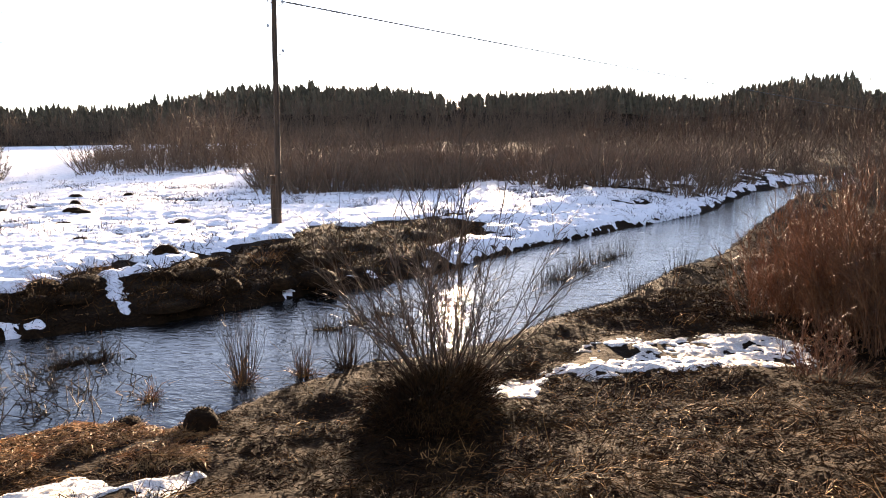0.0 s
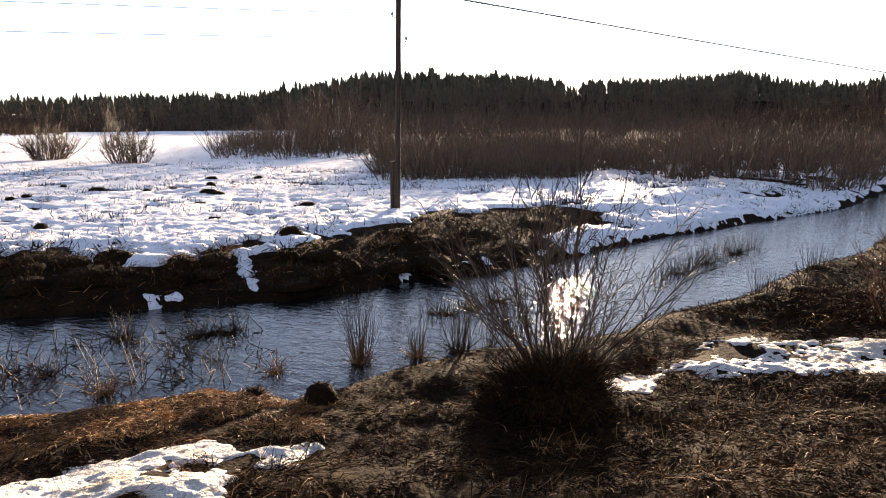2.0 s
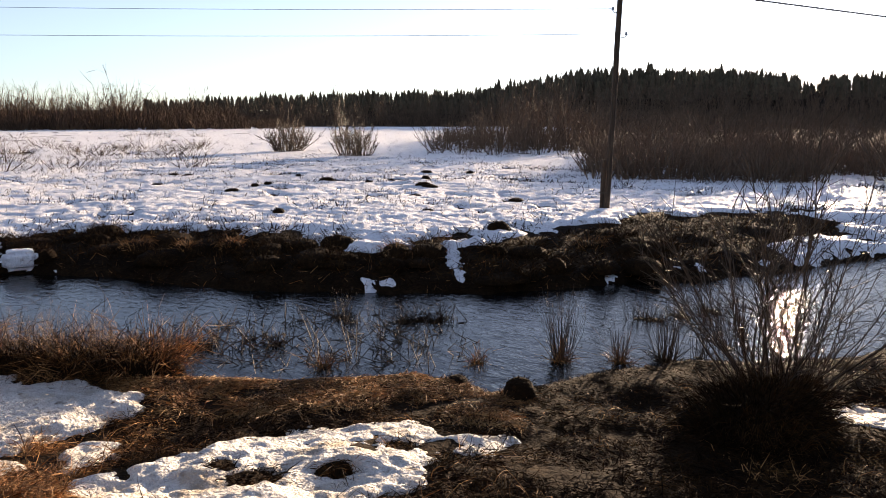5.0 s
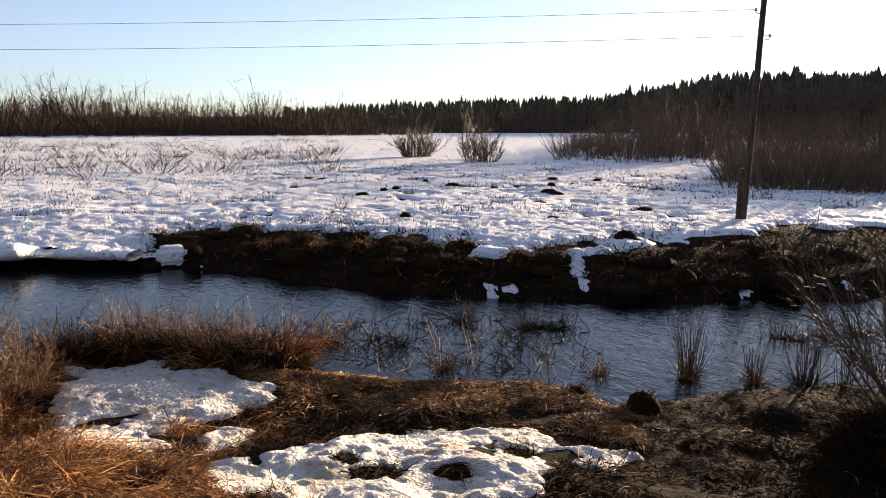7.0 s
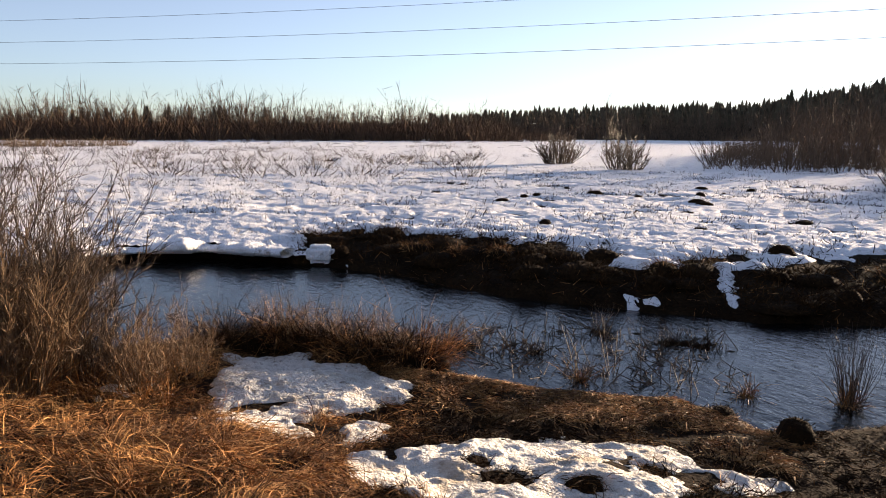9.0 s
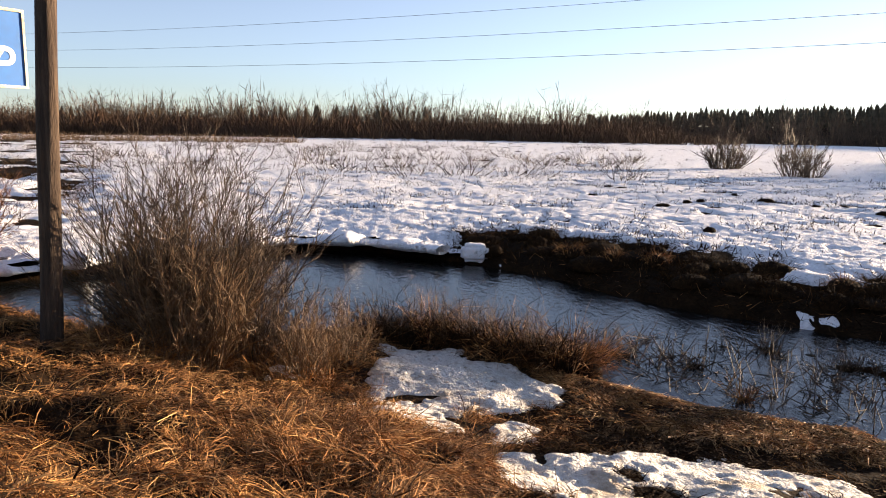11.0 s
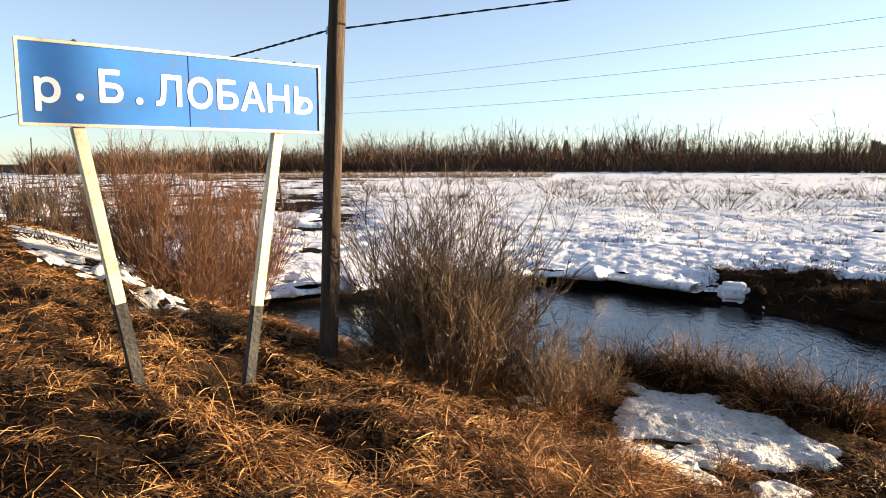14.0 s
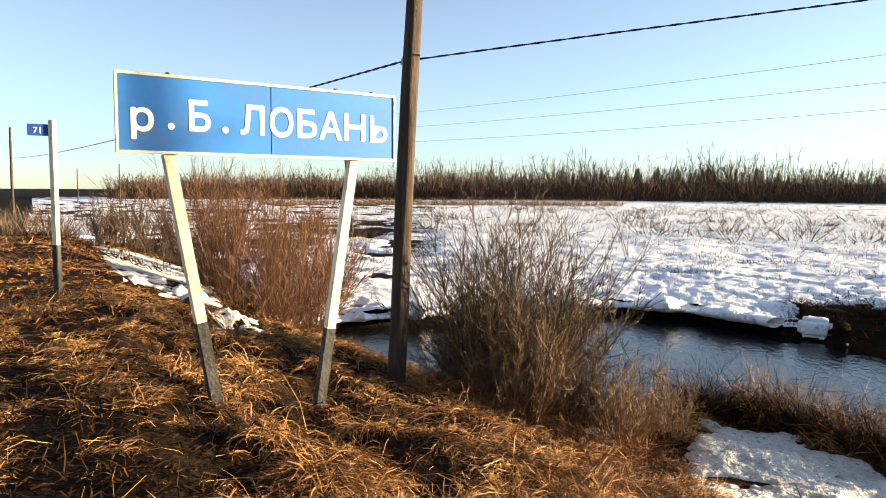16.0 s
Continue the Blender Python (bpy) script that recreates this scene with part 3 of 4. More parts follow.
def glyph(char, x0, x1, z0, z1, size=1.0):
    """One white painted letter, drawn bold, fitted to its place on the panel."""
    cu = bpy.data.curves.new("letter", "FONT")
    cu.body, cu.extrude = char, 0.0
    tmp = new("letter_curve", cu)
    tm = bpy.data.meshes.new_from_object(tmp.evaluated_get(bpy.context.evaluated_depsgraph_get()))
    bpy.data.objects.remove(tmp)
    co_ = np.array([v.co for v in tm.vertices])
    fc = [tuple(p.vertices) for p in tm.polygons]
    bpy.data.meshes.remove(tm)
    bold = 0.007
    lo, hi = co_.min(0), co_.max(0)
    sx_, sy_ = (x1 - x0 - 2 * bold) / (hi[0] - lo[0]), (z1 - z0 - 2 * bold) / (hi[1] - lo[1])
    base_ = np.stack([x0 + bold + (co_[:, 0] - lo[0]) * sx_, z0 + bold + (co_[:, 1] - lo[1]) * sy_, np.full(len(co_), 0.0115)], 1)
    V, Fc = [], []
    for i, (dx, dy) in enumerate(((0, 0), (1, 0), (-1, 0), (0, 1), (0, -1), (0.7, 0.7), (-0.7, 0.7), (0.7, -0.7), (-0.7, -0.7))):
        Fc += [tuple(j + len(V) for j in f) for f in fc]
        V += [tuple(p) for p in base_ + np.array([dx * bold, dy * bold, 0.0003 * i])]
    me = bpy.data.meshes.new("letter")
    me.from_pydata(V, [], Fc)
    me.materials.append(letter_m)
    return new("letter", me)


for c_, x0, x1, z0, z1 in (("р", 0.107, 0.276, 0.104, 0.342), ("Б", 0.533, 0.704, 0.182, 0.425), ("Л", 0.941, 1.146, 0.177, 0.42), ("О", 1.19, 1.401, 0.168, 0.42),
                           ("Б", 1.436, 1.62, 0.174, 0.417), ("А", 1.641, 1.859, 0.169, 0.413), ("Н", 1.882, 2.093, 0.169, 0.41), ("Ь", 2.139, 2.324, 0.165, 0.405)):
    on_sign(glyph(c_, x0, x1, z0, z1))
for xc, zc in ((0.40, 0.212), (0.82, 0.206)):
    bm = bmesh.new()
    bmesh.ops.create_cone(bm, cap_ends=True, segments=16, radius1=0.027, radius2=0.026, depth=0.004, matrix=Matrix.Translation((xc, zc, 0.0125)))
    on_sign(part("full_stop", bm, letter_m))
# posts splayed towards the top, black at the foot
for at_top, at_foot, foot_z, mid_z in ((0.386, 0.74, -0.24, 0.53), (2.0, 1.643, -0.35, 0.36)):
    t_, b_ = SL + ax * at_top - facing * 0.05, SL + ax * at_foot - facing * 0.05
    t_.z, b_.z = 1.868, foot_z
    dirn = (t_ - b_).normalized()
    mid = b_ + dirn * ((mid_z - foot_z) / dirn.z)
    b_ = b_ - dirn * 0.35
    for nm, p, q, mt, wd in (("post_foot", b_, mid, black_m, 0.096), ("post", mid, t_, white_m, 0.09)):
        L = (q - p).length
        ob = part(nm, box_bm(wd, 0.07, L, 0.006, (0, 0, L / 2)), mt, None, "black painted post foot" if nm == "post_foot" else "white painted timber post")
        ob.parent = sign
        ob.matrix_parent_inverse = sign.matrix_world.inverted()
        yy = (facing - dirn * facing.dot(dirn)).normalized()
        xx = yy.cross(dirn)
        ob.matrix_world = Matrix(((xx.x, yy.x, dirn.x, p.x), (xx.y, yy.y, dirn.y, p.y), (xx.z, yy.z, dirn.z, p.z), (0, 0, 0, 1)))
for fx in (0.16, 0.75, 0.9):
    on_sign(part("bolt", box_bm(0.03, 0.02, 0.03, 0.006, (fx * SIGN_W, SIGN_H + 0.008, -0.005)), metal_m, None, "rusty bolt head"))

# kilometre post
kb = Vector((-9.46, -8.0, 0.0))
kb.z = ground_at(kb.x, kb.y)
km = empty("kilometre_post", pose(*kb), "white kilometre post with a black foot and small blue plate", "road sign")
part("post_foot", box_bm(0.09, 0.09, 0.95, 0.008, (0, 0, 0.275)), black_m, km, "black painted post foot")
part("post", box_bm(0.084, 0.084, 1.85, 0.008, (0, 0, 1.675)), white_m, km, "white painted post")
plate = part("plate", box_bm(0.27, 0.012, 0.17, 0.004), navy_m, km, "small blue number plate")
plate.matrix_local = Matrix.Translation(Vector((*polar(130.3 + 90, 0.19), 2.45))) @ pose(0, 0, 0, 0, 0, 130.3)
tx = bpy.data.curves.new("numerals", "FONT")
tx.body, tx.size, tx.extrude, tx.align_x = "71", 0.13, 0.002, "CENTER"
tmp = new("numerals_curve", tx)
dg = bpy.context.evaluated_depsgraph_get()
tm = bpy.data.meshes.new_from_object(tmp.evaluated_get(dg))
bpy.data.objects.remove(tmp)
tm.materials.append(letter_m)
num = new("numerals", tm)
num.parent = plate
num.matrix_local = pose(0, -0.008, -0.05, 90, 0, 0)


# ---- woody plants ----
def bush_sticks(g, stems, h, spread, twigs=5, thick=0.012, lean=0.5, segs=3, upright=0.3):
    """Stems from one root, each bending outward and carrying twigs."""
    P0, P1, R0, R1 = [], [], [], []
    n = stems
    a = g.uniform(0, 2 * math.pi, n)
    base = np.stack([np.cos(a), np.sin(a), np.zeros(n)], 1) * (g.random((n, 1)) ** 0.7 * spread * 0.25)
    hh = h * g.uniform(0.55, 1.0, n)
    out = np.stack([np.cos(a), np.sin(a)], 1) * (g.uniform(0.1, 1.0, (n, 1)) * lean)
    p = base.copy()
    th = thick * g.uniform(0.6, 1.2, n)
    for s in range(segs):
        f = (s + 1) / segs
        d = np.concatenate([out * (1.2 - upright * f) + g.normal(0, 0.10, (n, 2)), np.ones((n, 1))], 1) * (hh / segs)[:, None]
        q = p + d
        P0.append(p), P1.append(q)
        R0.append(th * (1 - 0.8 * s / segs)), R1.append(th * (1 - 0.8 * f))
        for k in range(twigs):
            w = g.random((n, 1))
            o = p + d * w
            L = hh[:, None] * g.uniform(0.08, 0.28, (n, 1))
            td = g.normal(0, 0.6, (n, 3)) + d / np.linalg.norm(d, axis=1, keepdims=True)
            td[:, 2] = np.abs(td[:, 2])
            e = o + td / np.linalg.norm(td, axis=1, keepdims=True) * L
            P0.append(o), P1.append(e)
            R0.append(th * 0.45), R1.append(th * 0.16)
        p = q
    return np.concatenate(P0), np.concatenate(P1), np.concatenate(R0), np.concatenate(R1)


def bush(name, az, r, stems, h, spread, mat, label, category="bush", seed=1, z=None, group="", **kw):
    g = np.random.default_rng(seed)
    x, y = polar(az, r)
    zz = ground_at(x, y) if z is None else z
    ob = empty(name, pose(x, y, zz - 0.03), label, category, group)
    P0, P1_, R0, R1 = bush_sticks(g, stems, h, spread, **kw)
    per = 1 + kw.get("twigs", 5)
    is_stem = (np.arange(len(P0)) // stems) % per == 0
    part_np("stem", sticks(P0[is_stem], P1_[is_stem], R0[is_stem], R1[is_stem], 4), mat, ob)["kind"] = "stuff"
    part_np("twig", sticks(P0[~is_stem], P1_[~is_stem], R0[~is_stem], R1[~is_stem], 3), mat, ob)["kind"] = "stuff"
    k = 10
    a = np.arange(k) * 2 * math.pi / k
    w = spread * 0.16 + 0.05
    rings = [np.stack([np.cos(a) * w * q * g.uniform(0.8, 1.2, k), np.sin(a) * w * q * g.uniform(0.8, 1.2, k), np.full(k, zq)], 1) for q, zq in ((1.2, -0.1), (1.0, 0.03), (0.55, 0.08), (0.05, 0.09))]
    Q = [(i * k + j, i * k + (j + 1) % k, (i + 1) * k + (j + 1) % k, (i + 1) * k + j) for i in range(3) for j in range(k)]
    part_np("root_collar", (np.concatenate(rings), np.array(Q)), soil, ob, smooth=True)
    return ob


def willow(az, r, stems, h, spread, mat, label, lean, thick, seed):
    """A leafless willow: curved stems from one stool, each forking into branches that carry fine twigs."""
    g = np.random.default_rng(seed)
    x, y = polar(az, r)
    ob = empty("willow_bush", pose(x, y, ground_at(x, y) - 0.03), label, "bush", "bushes along the river")
    n, segs = stems, 6
    a = g.uniform(0, 2 * math.pi, n)
    away = np.stack([np.cos(a), np.sin(a), np.zeros(n)], 1)
    p = away * (g.random((n, 1)) ** 0.7 * spread * 0.22)
    hh, th = 0.8 * h * g.uniform(0.5, 1.02, n), thick * g.uniform(0.6, 1.2, n)
    tilt = g.uniform(0.05, 1.0, (n, 1))
    hh = hh * (1.05 - 0.28 * tilt[:, 0])
    d = away * (tilt * lean * 1.15) + np.array([0, 0, 1.0]) + g.normal(0, 0.08, (n, 3))
    S, B, W = [], [], []
    for k in range(segs):
        f = (k + 1) / segs
        q = p + d * (hh / segs)[:, None]
        S.append((p, q, th * (1 - 0.8 * k / segs), th * (1 - 0.8 * f)))
        for _ in range(1 if k < 2 else 3):
            o = p + (q - p) * g.random((n, 1))
            bd = d + g.normal(0, 0.42, (n, 3))
            bd[:, 2] = np.abs(bd[:, 2])
            bd /= np.linalg.norm(bd, axis=1, keepdims=True)
            L = (hh * g.uniform(0.1, 0.34, n))[:, None]
            m = o + bd * L * 0.5
            e = m + (bd + g.normal(0, 0.14, (n, 3)) + np.array([0, 0, 0.18])) * L * 0.5
            B += [(o, m, th * 0.45, th * 0.33), (m, e, th * 0.33, th * 0.18)]
            for c in range(4):
                w = o + (e - o) * g.uniform(0.2, 0.95, (n, 1))
                td = bd + g.normal(0, 0.5, (n, 3))
                td /= np.linalg.norm(td, axis=1, keepdims=True)
                W.append((w, w + td * (hh * g.uniform(0.04, 0.13, n))[:, None], np.maximum(th * 0.28, 0.0032), np.full(n, 0.002)))
        d = d + g.normal(0, 0.1, (n, 3)) - away * lean * 0.07
        p = q
    for nm, rows, k in (("stem", S, 5 if r < 16 else 3), ("branch", B, 3), ("twig", W, 0)):
        whole = [np.concatenate([row[c] for row in rows]) for c in range(4)]
        part_np(nm, sticks(*whole, k) if k else ribbons(*whole, g), mat, ob)["kind"] = "stuff"
    k = 10
    a = np.arange(k) * 2 * math.pi / k
    w = spread * 0.16 + 0.05
    rings = [np.stack([np.cos(a) * w * q * g.uniform(0.8, 1.2, k), np.sin(a) * w * q * g.uniform(0.8, 1.2, k), np.full(k, zq)], 1) for q, zq in ((1.2, -0.1), (1.0, 0.03), (0.55, 0.08), (0.05, 0.09))]
    Q = [(i * k + j, i * k + (j + 1) % k, (i + 1) * k + (j + 1) % k, (i + 1) * k + j) for i in range(3) for j in range(k)]
    part_np("root_collar", (np.concatenate(rings), np.array(Q)), soil, ob, smooth=True)
    return ob


def scatter(name, spots, heights, protos, mat, label, category="brush", kind="stuff"):
    """Many plants as one mass: each is one of a few forms, turned and scaled."""
    g = np.random.default_rng(len(spots))
    V, Fc, off = [], [], 0
    pick = g.integers(0, len(protos), len(spots))
    for i, (x, y, z) in enumerate(spots):
        v, f = protos[pick[i]]
        a, s = g.uniform(0, 6.28), heights[i]
        c, sn = math.cos(a) * s, math.sin(a) * s
        V.append(np.stack([v[:, 0] * c - v[:, 1] * sn + x, v[:, 0] * sn + v[:, 1] * c + y, v[:, 2] * s + z], 1))
        Fc.append(f + off)
        off += len(v)
    return tagged(new(name, mesh_of(name, np.concatenate(V), np.concatenate(Fc), mat)), label, category, kind=kind)


def spots_in(g, n, az0, az1, r0, r1, keep=None):
    az = g.uniform(az0, az1, n)
    r = np.sqrt(g.uniform(r0 * r0, r1 * r1, n))
    x, y = -r * np.sin(np.radians(az)), r * np.cos(np.radians(az))
    z = ground(x, y)
    k = ~inside(RIVER, x, y)
    if keep is not None:
        k &= keep(x, y, az, r)
    return np.stack([x, y, z], 1)[k]


def conifer(g, layers=6, k=5):
    V, Fc = [], []
    for i in range(layers):
        s = i / layers
        z0, z1 = 0.12 + 0.88 * s - 0.02, 0.12 + 0.88 * (i + 1.7) / layers
        rr = 0.2 * (1 - s) ** 0.8 + 0.015
        b0 = len(V)
        for j in range(k * 2):
            a = math.pi * j / k + i
            q = rr * (g.uniform(0.85, 1.2) if j % 2 == 0 else g.uniform(0.45, 0.65))
            V.append((q * math.cos(a), q * math.sin(a), z0 + (0 if j % 2 == 0 else 0.03)))
        V.append((0, 0, min(z1, 1.02)))
        Fc += [(b0 + j, b0 + (j + 1) % (2 * k), b0 + 2 * k) for j in range(2 * k)]
    return np.array(V), np.array(Fc)


def bare_tree(g):
    """A leafless birch or alder: a few rising stems in a fine spray of twigs."""
    return ribbons(*bush_sticks(g, int(g.integers(4, 7)), 1.0, 0.5, 6, 0.009, 0.42, 3), g)


g = np.random.default_rng(11)
CONIFERS = [conifer(g) for _ in range(6)]
TREES = [bare_tree(g) for _ in range(8)]
SHRUBS = [ribbons(*bush_sticks(g, 9, 0.9, 1.3, 3, 0.018, 0.95, 2), g) for _ in range(8)]
FINE = [ribbons(*bush_sticks(g, 18, 0.95, 1.3, 3, 0.013, 0.9, 2), g) for _ in range(6)]

LOW = [ribbons(*bush_sticks(g, 16, 0.6, 2.4, 3, 0.013, 1.7, 2), g) for _ in range(6)]
WEEDS = [ribbons(*bush_sticks(g, 7, 0.9, 1.3, 1, 0.02, 0.95, 2), g) for _ in range(6)]

# far wood on the rise, its skyline by bearing; the dip near 17.7 shapes sun glare
SKY_AZ = [-30, -13, -11, -10.5, -7, -3.5, -1.6, 3, 4.5, 6, 9, 14, 16.7, 17.2, 18.2, 18.7, 22, 31, 35.5, 37, 41.5, 49, 61, 64]
SKY_EL = [2.5, 2.5, 2.7, 3.75, 3.6, 3.2, 2.5, 2.7, 3.4, 3.6, 3.2, 3.1, 3.1, 2.7, 2.7, 3.2, 3.6, 3.9, 3.6, 3.1, 2.35, 2.15, 1.65, 1.5]


def tree_heights(sp, g, lo, hi, az=SKY_AZ, el=SKY_EL):
    a, r = np.degrees(np.arctan2(-sp[:, 0], sp[:, 1])), np.hypot(sp[:, 0], sp[:, 1])
    return np.maximum((np.tan(np.radians(np.interp(a, az, el))) * r + EYE - sp[:, 2]) * g.uniform(lo, hi, len(sp)), 1.5)


s = spots_in(g, 2700, -24, 66, 400, 480)
scatter("far_wood", s, tree_heights(s, g, 0.62, 1.0) * (1 + 0.35 * value_noise(s[:, 0], s[:, 1], 0.05, 3)) * np.where(g.random(len(s)) < 0.12, 1.12, 0.97), CONIFERS, conifer_m, "dark spruce wood along the far edge of the meadow", "forest")
s = spots_in(g, 800, -24, 64, 300, 395)
scatter("far_bare_trees", s, tree_heights(s, g, 0.55, 1.0), TREES, brush_m, "bare grey-brown trees before the spruce wood", "forest")
s = spots_in(g, 650, -24, 64, 296, 380)
scatter("far_undergrowth", s, g.uniform(3.5, 8, len(s)), SHRUBS, brush_m, "brown undergrowth at the foot of the wood", "brush")

# brown alder belt
BELT_AZ, BELT_EL = [60, 65, 67, 72, 80, 90, 98, 108, 125], [1.7, 2.4, 2.8, 2.3, 3.1, 2.8, 2.5, 2.0, 1.3]
s = spots_in(g, 1150, 60, 124, 225, 300)
scatter("alder_belt", s, tree_heights(s, g, 0.5, 0.95, BELT_AZ, BELT_EL) * (1 + 0.9 * value_noise(s[:, 0], s[:, 1], 0.06, 3)), TREES, belt_m, "belt of bare brown alders and birches behind the meadow", "forest")
s = spots_in(g, 60, 74, 106, 235, 300)
scatter("belt_spruces", s, tree_heights(s, g, 0.4, 0.72, BELT_AZ, BELT_EL), CONIFERS, conifer_m, "dark young spruces among bare alders", "forest")
s = spots_in(g, 1900, 55, 126, 212, 285)
scatter("belt_undergrowth", s, g.uniform(3.5, 8.5, len(s)) * (0.4 + 0.7 * step(54, 67, np.degrees(np.arctan2(-s[:, 0], s[:, 1])))), SHRUBS, belt_m, "brown undergrowth among the alders", "brush")


def scrub_spots(n, az0, az1, r0, r1):
    az = g.uniform(az0, az1, n)
    r = r0 * (r1 / r0) ** g.random(n)
    x, y = -r * np.sin(np.radians(az)), r * np.cos(np.radians(az))
    k = ~inside(RIVER, x, y) & (line_distance(FAR_SHORE, x, y) > 0.8)
    return np.stack([x, y, ground(x, y)], 1)[k]


# shrubs
s = scrub_spots(1200, -20, 32.5, 46, 200)
scatter("willow_scrub", s, g.uniform(1.2, 3.2, len(s)) * np.clip(1 + 2.2 * value_noise(s[:, 0], s[:, 1], 0.09, 3), 0.6, 1.6), SHRUBS, brush_m, "dense leafless willow scrub on the wet flats", "brush")
s = scrub_spots(90, 12, 22, 44, 60)
scatter("reed_thicket", s, g.uniform(1.2, 2.4, len(s)), FINE, brush_m, "brown willow shoots at the meadow corner", "brush")
s = scrub_spots(520, -22, 33, 120, 310)
scatter("back_scrub", s, g.uniform(2.4, 5.0, len(s)) * np.clip(1 + 2.2 * value_noise(s[:, 0], s[:, 1], 0.04, 3), 0.35, 1.7), SHRUBS, brush_m, "tall leafless scrub before the wood", "brush")
s = scrub_spots(300, -22, 8, 95, 240)
scatter("riverside_alders", s, tree_heights(s, g, 0.45, 0.9, [-22, -8, 0, 4, 8], [3.0, 2.9, 2.3, 2.5, 1.7]), TREES, belt_m, "bare brown alders massed behind the river bend", "trees")
s = scrub_spots(220, 8, 33, 180, 300)
scatter("meadow_edge_alders", s, tree_heights(s, g, 0.4, 0.9, [8, 33], [1.8, 2.2]), TREES, brush_m, "bare brown alders at the foot of the wood", "trees")
s = scrub_spots(260, 17, 32.5, 38, 62)
scatter("meadow_willows", s, 0.9 + 1.8 * g.random(len(s)), FINE, brush_m, "fine grey-brown willow thicket at the snow edge", "brush")
s = scrub_spots(320, -16, 12, 38, 75)
scatter("riverside_willows", s, 0.8 + 2.4 * g.random(len(s)), FINE, brush_m, "low brown willow thicket by the river bend", "brush")
s = scrub_spots(230, 32.0, 44.0, 66, 120)
gz_ = g.uniform(0.3, 1.1, len(s)) * np.exp(-((np.degrees(np.arctan2(-s[:, 0], s[:, 1])) - 37) / 4.5) ** 2)
scatter("grove", s, 1.4 + 6.8 * gz_, TREES, brush_m, "grove of bare grey alders at the meadow edge", "trees")
s = scrub_spots(170, 32.0, 45, 60, 110)
scatter("grove_undergrowth", s, 0.6 + 2.4 * g.random(len(s)) ** 1.5, FINE, brush_m, "twiggy undergrowth below the alders", "brush")
s = scrub_spots(190, 62, 104, 46, 130)
scatter("meadow_bushes", s, 0.7 + 1.7 * g.random(len(s)) ** 1.6, LOW, twig_m, "low spreading bare bushes in the snow", "brush")
s = scrub_spots(700, 88, 116, 138, 152)
scatter("far_reeds", s, g.uniform(1.2, 2.1, len(s)), WEEDS, straw_twig_m, "pale strip of dry reeds across the meadow", "reeds")
s = scrub_spots(1000, 62, 128, 62, 215)
s = s[value_noise(s[:, 0], s[:, 1], 0.05, 3) > 0.02]
scatter("meadow_scrub", s, g.uniform(0.5, 1.9, len(s)), LOW, twig_m, "low bare scrub in the snow before the alders", "brush")
s = scrub_spots(1700, 34, 118, 21, 190)
k_ = ~inside(BARE, s[:, 0], s[:, 1])
scatter("weed_stalks", s[k_], g.uniform(0.12, 0.55, int(k_.sum())), WEEDS, twig_m, "scattered dry weed stalks poking through the snow", "weeds")

n_ = 300000
x_, y_ = g.uniform(-62, 8, n_), g.uniform(-28, 60, n_)
r_ = np.hypot(x_, y_)
k_ = inside(FAR_LAND, x_, y_) & (r_ < 62) & (value_noise(x_, y_, 0.45, 4) + 0.35 * value_noise(x_, y_, 2.0, 2) + g.normal(0, 0.06, n_) > 0.1) & (g.random(n_) < 38 / (r_ + 4))
p_ = np.stack([x_[k_], y_[k_], ground(x_[k_], y_[k_]) + 0.05], 1)
d_ = g.normal(0, 1, p_.shape)
d_[:, 2] = np.abs(d_[:, 2]) * 0.9 + 0.2
d_ *= (g.uniform(0.08, 0.26, len(d_)) / np.linalg.norm(d_, axis=1))[:, None]
v_, f_ = ribbons(p_, p_ + d_, np.full(len(p_), 0.013), np.full(len(p_), 0.006), g)
tagged(new("stubble", mesh_of("stubble", v_, f_, dull_grass_m)), "dead grass stubble poking through the snow crust", "grass", kind="stuff")

s = scrub_spots(70, 124, 134, 34, 75)
scatter("verge_scrub", s, g.uniform(0.8, 2.0, len(s)), FINE, brush_m, "bare brown scrub where the verge falls away", "brush")

